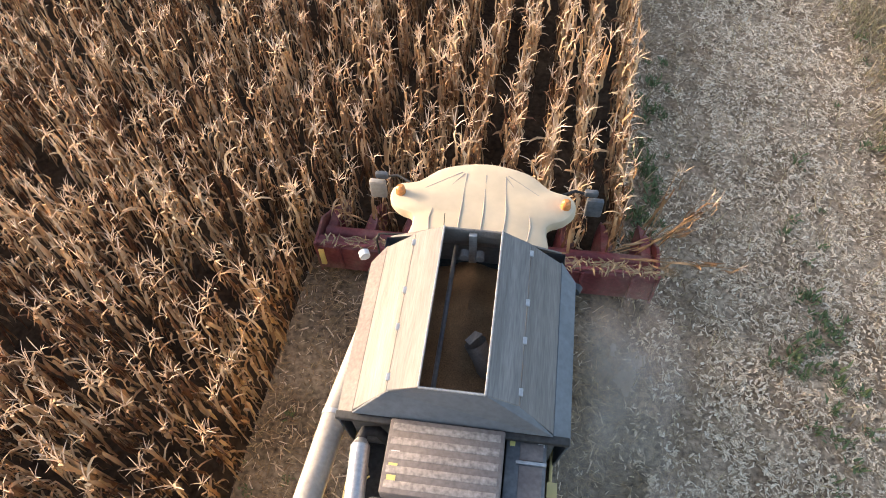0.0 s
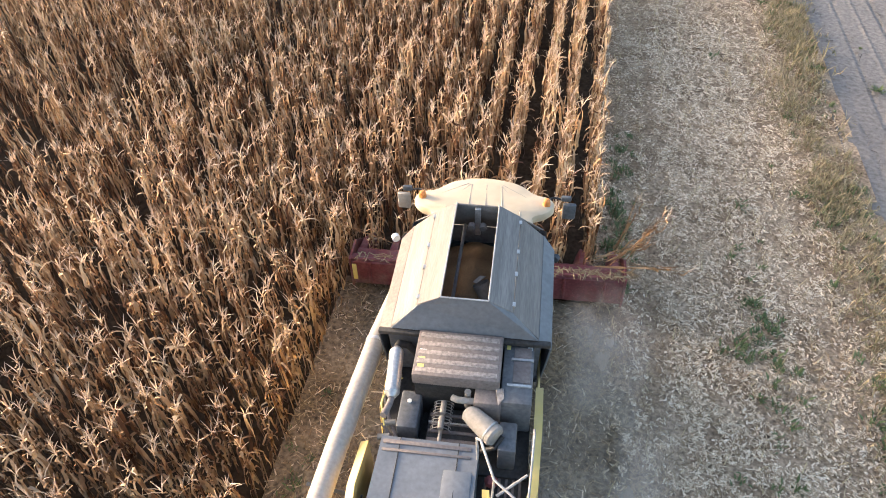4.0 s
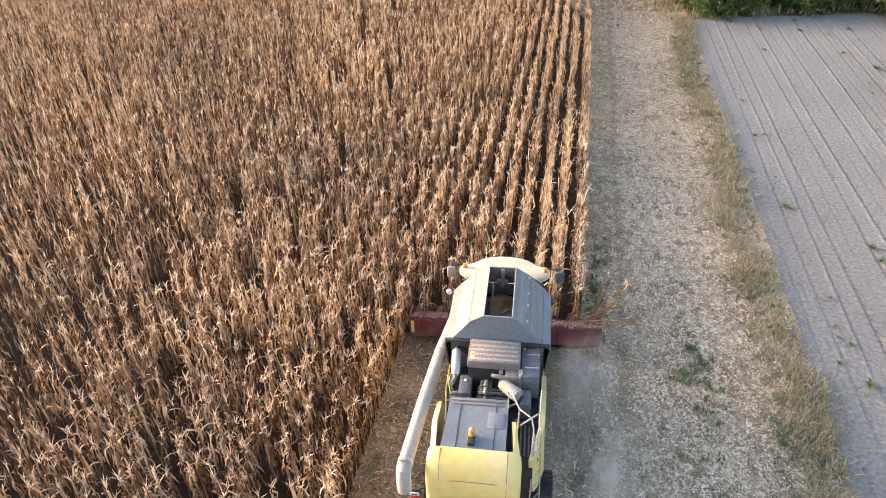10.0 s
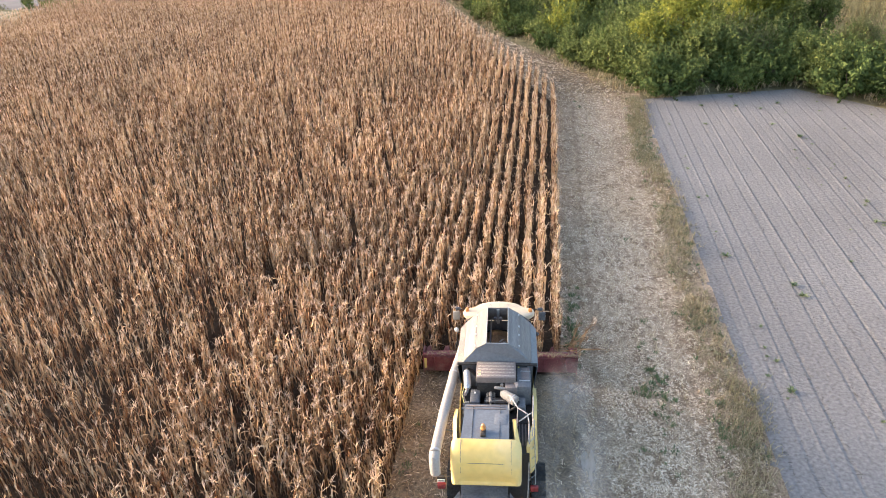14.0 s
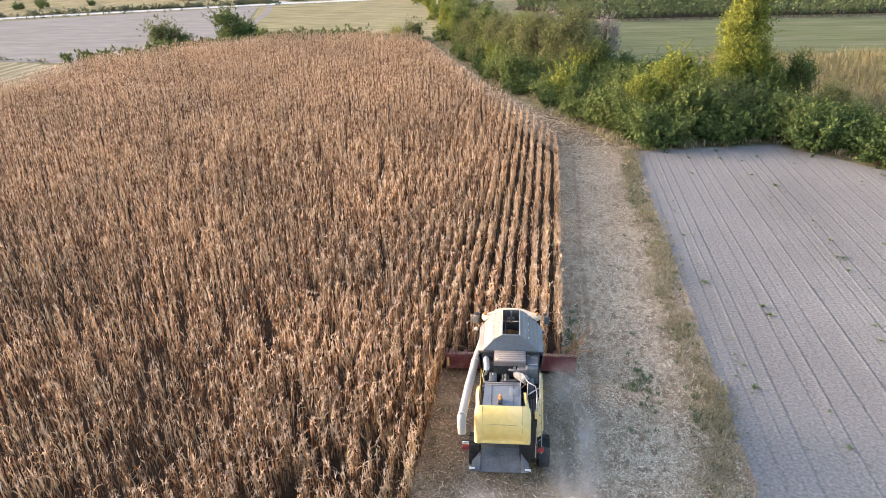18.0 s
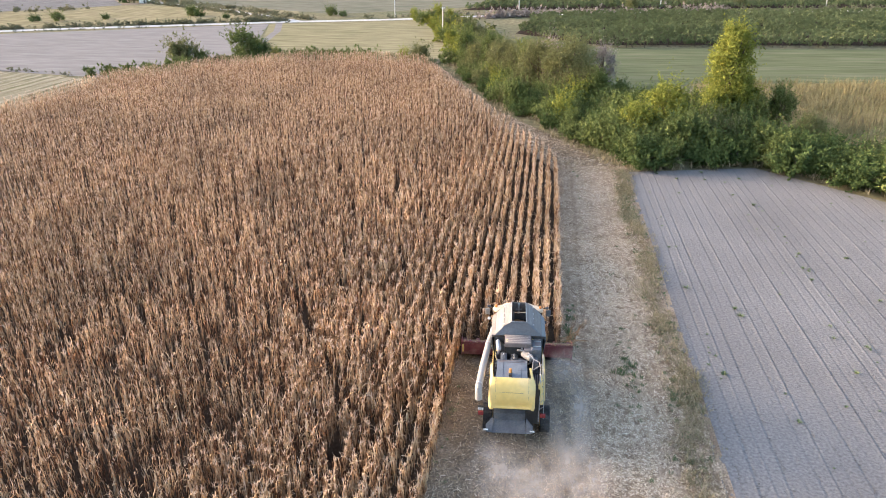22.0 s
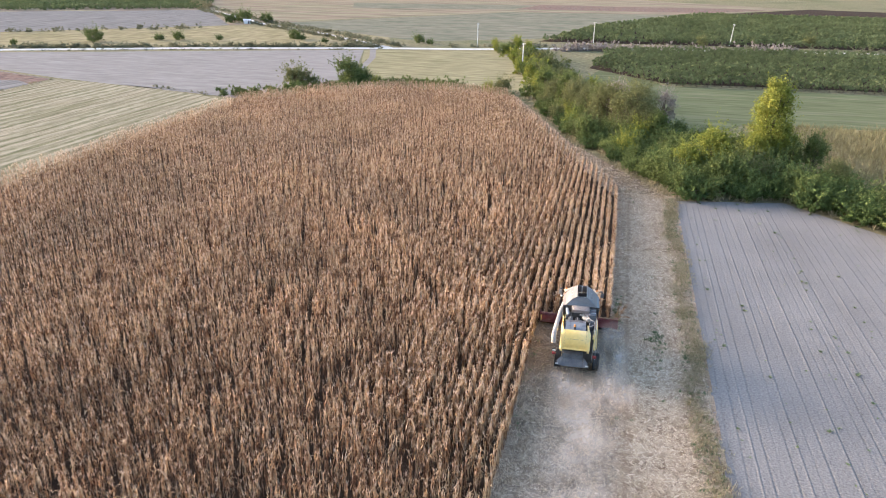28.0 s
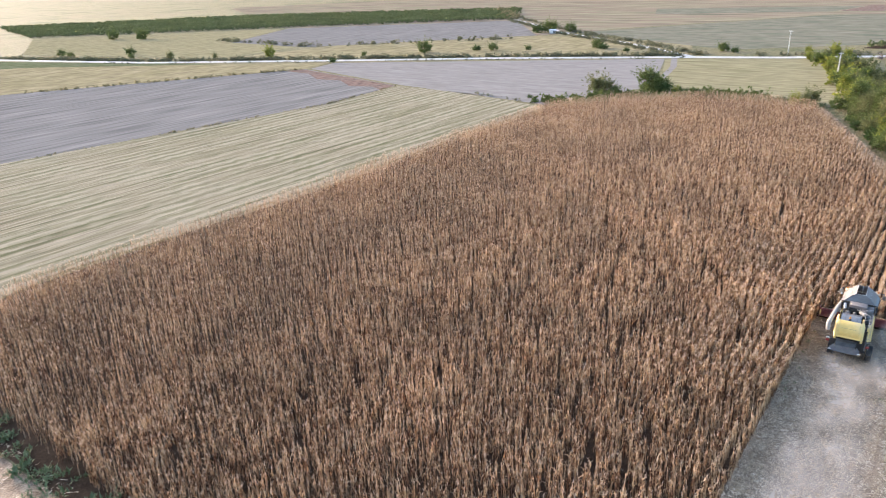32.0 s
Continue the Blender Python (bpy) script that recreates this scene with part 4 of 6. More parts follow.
# ---- straw litter, verge grass, weeds ----
def bent_strip(rng, length, width, lift, seg=2):
    t = np.linspace(-0.5, 0.5, seg + 1)
    x, y = t * length, rng.uniform(-0.28, 0.28) * length * (t * 2) ** 2
    z = 0.012 + lift * (rng.uniform(-0.5, 1.2) * (t + 0.5) + 0.4 * (1 - (2 * t) ** 2))
    w = width * (1 - 0.6 * np.abs(2 * t) ** 2) * 0.5
    tw = rng.uniform(-0.6, 0.6)
    v = np.empty(((seg + 1) * 2, 3))
    v[0::2] = np.stack([x, y + w * math.cos(tw), np.maximum(z + w * math.sin(tw), 0.004)], 1)
    v[1::2] = np.stack([x, y - w * math.cos(tw), np.maximum(z - w * math.sin(tw), 0.004)], 1)
    return v, np.array([(2 * i, 2 * i + 1, 2 * i + 3, 2 * i + 2) for i in range(seg)])


def litter(name, x0, x1, y0, y1, per_m2, size, keep, material, label):
    seg = 2 if size < 0.65 else 1
    n = int((x1 - x0) * (y1 - y0) * per_m2)
    p = np.stack([RNG.uniform(x0, x1, n), RNG.uniform(y0, y1, n)], 1)
    p = p[keep(p)]
    n = len(p)
    rng = np.random.default_rng(len(name) + n)
    tpl = [bent_strip(rng, rng.uniform(0.07, 0.26), rng.uniform(0.022, 0.075), rng.uniform(0.01, 0.07), seg) for _ in range(16)]
    v, q = scatter(tpl, np.concatenate([p, np.full((n, 1), 0.015)], 1), RNG.uniform(0, 6.28, n), RNG.uniform(0.6, 1.4, n) * size)
    return tagged(new(name, mesh_np(name, v, q, material)), label, "straw", kind="stuff")


def blotch(p, s, o=0.0):
    return np.array([noise.noise((x * s, y * s, o)) for x, y in p])


def band(p):
    """How pale the litter lies: most in the middle of the strip, thin along the wheel ruts."""
    x = p[:, 0] + 0.08 * np.sin(p[:, 1] * 0.4)
    ruts = 0.55 * np.exp(-((x - 3.75) / 0.16) ** 2) + 0.4 * np.exp(-((x - 5.45) / 0.14) ** 2) + 0.3 * np.exp(-((x - 7.0) / 0.14) ** 2)
    return np.exp(-((x - 5.9) / 1.9) ** 2) - ruts + 0.4 * blotch(p, 0.5, 2.0)


roll = lambda p: RNG.random(len(p))
close = lambda p: (p[:, 1] > -14) & (p[:, 1] < 22)
litter("straw_litter", 2.3, 9.4, -14, 24, 420, 0.58, lambda p: roll(p) < (0.5 + 1.2 * band(p)) * np.clip(0.8 + 2.0 * blotch(p, 2.6, 33), 0.12, 1.8) * np.where(p[:, 1] < 4.7, np.clip((p[:, 0] - 1.9) / 2.2, 0.25, 1.0), 1.0), M_LITTER, "pale dry maize leaves strewn over the strip")
litter("straw_litter", 2.2, 9.4, -75, -14, 100, 1.15, lambda p: roll(p) < 0.3 + band(p), M_LITTER, "pale dry maize leaves strewn over the strip")
litter("straw_litter", 2.2, 9.4, 24, 44, 120, 1.15, lambda p: roll(p) < 0.3 + band(p), M_LITTER, "pale dry maize leaves strewn over the strip")
litter("straw_litter", 2.6, 9.2, -30, 40, 22, 1.3, lambda p: (np.abs(p[:, 1]) > 13) & (roll(p) < 0.25 + band(p)), M_LITTER, "large pale shreds of maize leaf on the strip")
litter("brown_litter", 2.2, 9.4, -14, 24, 140, 0.72, lambda p: roll(p) < 0.9 - 0.6 * band(p), M_LITTER_BROWN, "brown maize stalks and leaves lying on the ground")
litter("brown_litter", 2.2, 9.4, -75, 47, 62, 1.1, lambda p: ~close(p) & (roll(p) < 0.9 - 0.6 * band(p)), M_LITTER_BROWN, "brown maize stalks and leaves lying on the ground")
litter("brown_litter", -3.7, 2.2, -24, 4.6, 250, 0.72, lambda p: roll(p) < 0.8, M_LITTER_BROWN, "brown maize litter behind the harvester")
litter("straw_litter", -3.7, 2.3, -24, 4.6, 190, 0.8, lambda p: roll(p) < 0.22 + 0.78 * np.clip((-4.5 - p[:, 1]) / 4, 0, 1), M_LITTER, "pale maize leaves behind the harvester")
litter("straw_litter", -3.7, 2.2, -90, -24, 90, 1.4, lambda p: roll(p) < 0.9, M_LITTER, "pale maize leaves behind the harvester")
litter("row_residue", 10, 62, -70, 45, 48, 0.85, lambda p: np.abs((p[:, 0] - 10.05 - 0.08 + 0.35) % 0.7 - 0.35) < (0.03 + 0.06 * roll(p)) * (0.7 + 0.7 * np.sin(np.round((p[:, 0] - 10.13) / 0.7) * 2.6) + 1.2 * blotch(p, 0.35, 8)), M_RESIDUE, "dark crop residue along the drill rows")
TRACK = laid([(2.2, 46), (9.6, 46.5), (7.0, 52), (-6, 73.5), (-20.5, 111), (-22.5, 115), (-25, 114), (-22, 108), (-9, 75)])
litter("straw_litter", -25, 10, 41, 115, 16, 1.9, lambda p: inside(p, TRACK), M_LITTER, "pale straw along the field track")
litter("brown_litter", -25, 10, 41, 115, 40, 1.9, lambda p: inside(p, TRACK), M_LITTER_BROWN, "brown maize stalks along the field track")


def tuft_mesh(rng, blades, h, spread, width, seg=2):
    ps = []
    for i in range(blades):
        v, q = leaf_strip(0.0, rng.uniform(0, 6.28), rng.uniform(0.9, 1.5), h * rng.uniform(0.6, 1.2), width, rng.uniform(0.4, 1.6), seg, rng.uniform(-0.5, 0.5))
        ps.append((v + [rng.normal(0, spread), rng.normal(0, spread), 0], q))
    return join(ps)


def tufts(name, p, size, tpl, material, label, category="grass"):
    n = len(p)
    v, q = scatter(tpl, np.concatenate([p, np.full((n, 1), 0.0)], 1), RNG.uniform(0, 6.28, n), size * RNG.uniform(0.6, 1.4, n))
    return tagged(new(name, mesh_np(name, v, q, material)), label, category, kind="stuff")


def spots(x0, x1, y0, y1, n, keep=None):
    p = np.stack([RNG.uniform(x0, x1, n), RNG.uniform(y0, y1, n)], 1)
    return p[keep(p)] if keep else p


grng = np.random.default_rng(5)
G_TPL = [tuft_mesh(grng, 10, 0.32, 0.12, 0.026) for _ in range(10)]
W_TPL = [tuft_mesh(grng, 14, 0.20, 0.08, 0.05) for _ in range(6)]
edge = lambda p: np.exp(-((p[:, 0] - 8.7 - 0.4 * np.sin(p[:, 1] * 0.35)) / 0.62) ** 2)
tufts("verge_grass", spots(7.0, 10.2, -75, 43.5, 19000, lambda p: roll(p) < edge(p) * (0.8 + 0.9 * blotch(p, 0.4, 9))), 0.85, G_TPL, M_GRASS, "dry and green grass along the edge of the bare field")
tufts("green_weeds", np.concatenate([spots(3.0, 9.3, -20, 43, 600, lambda p: roll(p) < 1.2 * np.maximum(0, blotch(p, 0.33, 5) - 0.22)),
                                     np.stack([RNG.normal(6.1, 0.4, 46), RNG.normal(4.4, 2.2, 46)], 1), spots(7.9, 9.5, -40, 43, 1300, lambda p: roll(p) < 0.35 + 1.6 * blotch(p, 0.5, 21)), np.stack([RNG.normal(2.9, 0.2, 60), RNG.uniform(5.0, 12, 60)], 1)]), 0.85, W_TPL, M_WEED,
      "low green weeds among the litter", "weeds")
tufts("green_weeds", np.stack([RNG.normal(-3.2, 0.3, 30), RNG.uniform(-12, 4.0, 30)], 1), 0.6, W_TPL, M_WEED, "low green weeds along the cut edge", "weeds")
tufts("tall_dry_grass", np.stack([RNG.normal(9.1, 0.25, 45), RNG.normal(17.0, 1.3, 45)], 1), 1.35, G_TPL, M_GRASS, "tall pale dry grass clump")

# single weeds on the bare field
weed_me = [mesh_np("weed", *tuft_mesh(grng, 26, 0.22, 0.03, 0.035), M_WEED) for _ in range(4)]
WEEDS = [(11.2, 6.3), (14.0, 0.4), (14.3, -5.2), (11.0, 27.0)]
wr = random.Random(4)
lanes = [11.0, 14.1, 17.0, 18.6, 20.2, 23.4, 26.6, 29.5]
for i in range(170):
    WEEDS.append((wr.choice(lanes) + wr.gauss(0, 0.25), wr.uniform(-30, 44)))
for i, (x, y) in enumerate(WEEDS):
    if y < 46 and (x < 22 or y < 49 - (x - 23) * 1.34 - 2):
        ob = tagged(new("weed", weed_me[i % 4]), "small green weed on the bare grey field", "weed", group="weeds on the bare field")
        ob.matrix_world = pose(x, y, 0.02, 0, 0, wr.uniform(0, 360)) @ Matrix.Scale(wr.choice((0.6, 0.8, 1.0, 1.35)) * wr.uniform(0.8, 1.2), 4) @ Matrix.Diagonal((1.2, 1.2, 0.6, 1))

M_REED = mat("reed_grass", [(0.16, 0.12, 0.08), (0.23, 0.19, 0.09), (0.31, 0.26, 0.13)], scale=0.08, fine=20, rough=0.9, rand="island", weight=0.4, bump=0, spec=0.1)

# ---- hedge, bushes and trees ----
F_DEEP = mat("deep_green_leaf", [(0.028, 0.048, 0.012), (0.082, 0.115, 0.032), (0.165, 0.205, 0.062)], scale=0.35, fine=20, rough=0.8, rand="island", weight=0.5, bump=0, grain=0.2, spec=0.15, thin=0.17)
F_MID = mat("green_leaf", [(0.04, 0.06, 0.014), (0.128, 0.156, 0.042), (0.255, 0.268, 0.088)], scale=0.35, fine=20, rough=0.8, rand="island", weight=0.5, bump=0, grain=0.2, spec=0.15, thin=0.17)
F_YELLOW = mat("yellow_green_leaf", [(0.10, 0.12, 0.02), (0.22, 0.24, 0.04), (0.38, 0.36, 0.06)], scale=0.3, fine=20, rough=0.8, rand="island", weight=0.5, bump=0, grain=0.2, spec=0.15, thin=0.25)
F_OLIVE = mat("olive_leaf", [(0.085, 0.09, 0.035), (0.16, 0.165, 0.065), (0.26, 0.24, 0.11)], scale=0.3, fine=20, rough=0.85, rand="island", weight=0.6, bump=0, grain=0.2, spec=0.1, thin=0.25)
F_GREY = mat("dry_twigs", [(0.22, 0.175, 0.15), (0.33, 0.275, 0.24), (0.43, 0.37, 0.325)], scale=0.5, fine=20, rough=0.9, rand="island", bump=0, spec=0.1, thin=0.15)
F_BARK = mat("bark", [(0.06, 0.045, 0.03), (0.13, 0.10, 0.07)], scale=3, fine=18, rough=0.9, bump=0.4)


def crown_mesh(rng, rx, ry, rz, z0, blobs, per, leaf, taper=0.0, droop=0.0, shoots=0):
    """Leaves over overlapping lumps: uneven outline, gaps between the lumps."""
    V = []
    for _ in range(blobs):
        u = rng.normal(size=3)
        u /= np.linalg.norm(u)
        c = u * rng.uniform(0.25, 0.85) ** 0.6 * np.array([rx, ry, rz])
        hz = (c[2] + rz) / (2 * rz)
        c[:2] *= 1 - taper * hz
        c[2] += z0 + rz
        br = rng.uniform(0.14, 0.40) * min(rx, rz) * (1 - 0.45 * taper * hz)
        d = rng.normal(size=(per, 3))
        d /= np.linalg.norm(d, axis=1)[:, None]
        p = c + d * br * rng.uniform(0.7, 1.12, (per, 1)) * [1.1, 1.1, 0.95]
        p[:, 2] = np.maximum(p[:, 2], 0.05)
        along = rng.normal(size=(per, 3)) * 0.7 + d * 0.5 + [0, 0, -droop]
        along /= np.linalg.norm(along, axis=1)[:, None]
        side = np.cross(along, d + rng.normal(size=(per, 3)) * 0.5)
        side /= np.linalg.norm(side, axis=1)[:, None] + 1e-6
        L = leaf * rng.uniform(0.6, 1.4, (per, 1))
        V.append(np.stack([p - along * L * 0.5 + side * L * 0.28, p + along * L * 0.6, p - along * L * 0.5 - side * L * 0.28], 1))
    for _ in range(shoots):
        u = rng.normal(size=3) * [1, 1, 0.6] + [0, 0, 0.7]
        u /= np.linalg.norm(u)
        a = u * [rx, ry, rz] * 0.75
        hz = (a[2] + rz) / (2 * rz)
        a[:2] *= 1 - taper * hz
        t = rng.random((16, 1))
        grow = u + [0, 0, 0.5] + rng.normal(size=3) * 0.3
        p = a + [0, 0, z0 + rz] + grow * t * rng.uniform(0.4, 1.1) * min(rx, rz, 1.2) + rng.normal(size=(16, 3)) * leaf * 0.45 * (1.1 - t)
        p[:, 2] = np.maximum(p[:, 2], 0.05)
        along, side = rng.normal(size=(16, 3)), rng.normal(size=(16, 3))
        along /= np.linalg.norm(along, axis=1)[:, None]
        side /= np.linalg.norm(side, axis=1)[:, None]
        L = leaf * rng.uniform(0.6, 1.3, (16, 1))
        V.append(np.stack([p - along * L * 0.5 + side * L * 0.28, p + along * L * 0.6, p - along * L * 0.5 - side * L * 0.28], 1))
    V = np.concatenate(V)
    return V.reshape(-1, 3), np.arange(len(V) * 3).reshape(-1, 3)


def trunk_bm(rng, h, r, limbs, spread):
    bm = rod([(0, 0, -0.1), (rng.uniform(-0.1, 0.1), 0, h * 0.35), (rng.uniform(-0.25, 0.25), rng.uniform(-0.2, 0.2), h * 0.8)], r, 8, radii=[r, r * 0.75, r * 0.3])
    for i in range(limbs):
        a, z = rng.uniform(0, 6.28), h * rng.uniform(0.15, 0.6)
        rod([(0, 0, z), (math.cos(a) * spread * 0.5, math.sin(a) * spread * 0.5, z + h * 0.14), (math.cos(a) * spread, math.sin(a) * spread, z + h * 0.34)], r * 0.4, 6, bm, radii=[r * 0.45, r * 0.3, r * 0.1])
    return bm


def plant(name, seed, crown, trunk, fol, label, category):
    rng = np.random.default_rng(seed)
    top = new(name)
    part("trunk" if category == "tree" else "stems", trunk_bm(rng, *trunk), F_BARK, top)
    me = mesh_np("crown", *crown_mesh(rng, *crown), fol)
    c = new("crown", me)
    c.parent = top
    return tagged(top, label, category)


kinds = [plant("bush", 11, (1.9, 1.9, 1.25, -0.2, 36, 62, 0.225, 0.0, 0.3, 60), (1.8, 0.06, 6, 1.0), F_MID, "dense green bush in the hedge", "bush"),
         plant("bush", 12, (1.7, 2.1, 1.1, -0.2, 36, 62, 0.225, 0.0, 0.4, 60), (1.6, 0.06, 6, 1.0), F_DEEP, "dense dark green bush in the hedge", "bush"),
         plant("bush", 13, (1.6, 1.6, 1.5, -0.2, 36, 62, 0.225, 0.2, 0.2, 60), (2.2, 0.06, 6, 0.9), F_MID, "dense green bush in the hedge", "bush"),
         plant("bush", 14, (1.9, 1.7, 0.85, -0.2, 36, 62, 0.225, 0.0, 0.4, 60), (1.2, 0.05, 6, 1.0), F_DEEP, "low dark green bramble in the hedge", "bush"),
         plant("bush", 15, (1.5, 1.5, 1.2, -0.2, 36, 62, 0.225, 0.2, 0.1, 60), (1.8, 0.05, 6, 0.9), F_OLIVE, "olive green bush with dry tips", "bush"),
         plant("bush", 16, (1.4, 1.4, 1.3, -0.1, 36, 62, 0.225, 0.3, 0.0, 60), (2.0, 0.05, 6, 0.8), F_YELLOW, "bush with yellow-green leaves", "bush")]
HEDGE = laid([(9.9, 48.0), (16, 49.0), (22.8, 51.0), (30.5, 42.0), (46, 21), (51, 25), (38, 46), (31, 58), (24, 66), (13, 80), (0, 92), (-12, 118), (-19.5, 114), (-4.6, 75)])
hr = random.Random(8)
pts, tries = [], 0
while len(pts) < 215 and tries < 9000:
    tries += 1
    p = (hr.uniform(-20, 51), hr.uniform(21, 118))
    near = 1.55 if p[1] < 66 else 2.1
    if inside(np.array([p]), HEDGE)[0] and all((p[0] - q[0]) ** 2 + (p[1] - q[1]) ** 2 > near ** 2 for q in pts):
        pts.append(p)
used = set()
for x, y in pts:
    back = y > 80
    k = hr.choices(range(6), weights=[3, 2, 2, 2, 4, 1.5] if back else [4, 4, 3, 3, 2, 1])[0]
    h = hr.uniform(0.9, 1.4) * (0.85 if back else 1.0)
    m = pose(x, y, 0, 0, 0, hr.uniform(0, 360)) @ Matrix.Diagonal((h, h, h * hr.uniform(0.85, 1.2), 1))
    if k not in used:
        used.add(k)
        kinds[k].matrix_world = m
        tagged(kinds[k], group="hedge bushes")
        ob = kinds[k]
    else:
        ob = copy_thing(kinds[k], m)
        ob.matrix_world = m
tall = [plant("tree", 21, (3.3, 3.1, 5.0, 1.0, 130, 140, 0.20, 0.6, 0.0, 90), (9.5, 0.22, 12, 1.6), F_YELLOW, "tall poplar with sunlit yellow-green leaves", "tree"),
        plant("tree", 22, (4.0, 3.8, 3.9, 0.4, 120, 110, 0.20, 0.4, 0.1, 90), (7.0, 0.2, 12, 2.0), F_OLIVE, "broad olive green tree in the hedge", "tree"),
        plant("tree", 23, (2.2, 2.2, 3.2, 0.3, 60, 100, 0.20, 0.5, 0.0, 90), (6.0, 0.14, 10, 1.4), F_MID, "slim green tree in the hedge", "tree"),
        plant("tree", 24, (2.0, 1.9, 3.2, 0.6, 44, 120, 0.13, 0.4, -0.6, 90), (6.6, 0.14, 14, 1.4), F_GREY, "bare grey tree with dry twigs", "tree"),
        plant("tree", 25, (2.4, 2.4, 2.6, 0.1, 60, 100, 0.20, 0.5, 0.0, 90), (4.6, 0.14, 10, 1.4), F_YELLOW, "young tree with yellow-green leaves", "tree")]
STAND = [(0, 23.3, 65.5, 1.3), (2, 29.5, 64.5, 0.95), (2, 26.2, 62.5, 0.8), (4, 14.6, 58.0, 1.45), (4, 11.0, 55.5, 1.1), (4, 21.2, 63.5, 1.1), (4, 26.0, 66.5, 1.1), (1, -12.0, 104.0, 0.8), (1, -4.0, 91.5, 0.9), (4, -16.5, 117.0, 1.1), (2, -2.5, 90.0, 1.2), (2, 8.0, 76.0, 0.9), (1, 4.0, 80.5, 1.28), (1, -0.5, 86.0, 1.15), (3, 9.2, 83.5, 1.25), (3, 1.0, 87.5, 1.35),
         (1, 6.2, 77.5, 0.8), (2, -9.5, 102.0, 1.2), (1, -7.0, 97.0, 0.95), (2, -15.0, 112.0, 1.1), (4, -18.0, 122.0, 0.7), (4, -22.0, 131.0, 0.8), (4, -26.0, 137.0, 0.7), (2, -13.0, 118.0, 0.7),
         (4, -16.5, 128.0, 0.7), (2, -10.0, 124.0, 0.65), (4, 34.0, 43.2, 0.6), (4, 18.5, 56.0, 0.6), (1, 31.0, 58.0, 0.55), (4, -28, 146, 0.6), (4, -31, 152, 0.6), (2, -20, 140, 0.6)]
seen = set()
for k, x, y, s in STAND:
    x, y = lay(x, y)
    m = pose(x, y, 0, 0, 0, hr.uniform(0, 360)) @ Matrix.Scale(s, 4)
    if k in seen:
        copy_thing(tall[k], m).matrix_world = m
    else:
        seen.add(k)
        tall[k].matrix_world = m
for i in range(46):
    t = hr.random()
    x, y = (-14 - 17 * t * 1.6 + hr.gauss(0, 2.6) + 3, 116 + 42 * t * 1.6 + hr.gauss(0, 2)) if i % 2 else (-12 + hr.gauss(0, 5), 112 + 22 * hr.random())
    k = hr.choices([0, 4, 5, 2], weights=[2, 4, 2.2, 1])[0]
    m = pose(*lay(x, y), 0, 0, 0, hr.uniform(0, 360)) @ Matrix.Scale(hr.uniform(0.8, 1.35), 4)
    copy_thing(kinds[k], m).matrix_world = m
tufts("hedge_foot", spots(-20, 48, 20, 115, 9000, lambda p: inside(p, [(x * 1.0 + (1.3 if x > 20 else -1.2), y - 1.4) for x, y in HEDGE])), 2.2, G_TPL, M_GRASS, "rank grass at the foot of the hedge")

# ---- land further off ----
def streaked(name, cols, sx, sy, grain=0.3, scale=1.0, fine=3.0):
    cols = [tuple(0.86 * v for v in c) for c in cols]
    return mat(name, cols, scale=scale, fine=fine, rough=1.0, bump=0.3, grain=grain, stretch=(sx, sy, 1), spec=0.0)


def raked(m, period, pale, green):
    """Adds raked rows along y to a field material: pale windrows with green stubble between, broken up unevenly."""
    nt = m.node_tree
    n, l = nt.nodes, nt.links
    b = n["Principled BSDF"]
    old = b.inputs["Base Color"].links[0].from_socket
    tc, wv, br, mr, mx, mx2 = (n.new("ShaderNode" + k) for k in ("TexCoord", "TexWave", "TexNoise", "MapRange", "Mix", "Mix"))
    wv.bands_direction = "X"
    wv.inputs["Scale"].default_value = 0.314 / period
    wv.inputs["Distortion"].default_value, wv.inputs["Detail"].default_value, wv.inputs["Detail Scale"].default_value = 3.2, 5.0, 3.0
    br.inputs["Scale"].default_value, br.inputs["Detail"].default_value = 0.11, 6.0
    l.new(tc.outputs["Object"], wv.inputs["Vector"])
    l.new(tc.outputs["Object"], br.inputs["Vector"])
    mr.inputs["From Min"].default_value, mr.inputs["From Max"].default_value = 0.35, 0.7
    l.new(br.outputs["Fac"], mr.inputs["Value"])
    rows = ramp(nt, [green, pale])
    l.new(wv.outputs["Fac"], rows.inputs["Fac"])
    mx.data_type = mx2.data_type = "RGBA"
    mx.inputs["Factor"].default_value = 0.5
    l.new(old, mx.inputs[6])
    l.new(rows.outputs["Color"], mx.inputs[7])
    l.new(mr.outputs[0], mx2.inputs["Factor"])
    l.new(mx.outputs[2], mx2.inputs[6])
    l.new(old, mx2.inputs[7])
    l.new(mx2.outputs[2], b.inputs["Base Color"])
    return m


L_HAY = streaked("mown_hay", [(0.12, 0.118, 0.065), (0.225, 0.193, 0.118), (0.385, 0.325, 0.228), (0.205, 0.182, 0.104), (0.33, 0.28, 0.185)], 0.5, 0.016, scale=1.3, fine=10, grain=0.45)
raked(L_HAY, 2.6, (0.43, 0.375, 0.27), (0.115, 0.125, 0.055))
L_PURPLE = streaked("grey_stubble", [(0.18, 0.167, 0.153), (0.24, 0.222, 0.203), (0.285, 0.26, 0.235)], 0.3, 0.02, 0.22, 1.5)
L_FALLOW = streaked("grey_green_fallow", [(0.17, 0.175, 0.12), (0.23, 0.215, 0.155), (0.27, 0.245, 0.18)], 0.05, 0.1, 0.25)
L_REDDISH = streaked("reddish_weeds", [(0.20, 0.17, 0.145), (0.245, 0.165, 0.13), (0.235, 0.205, 0.175)], 0.3, 0.1, 0.4)
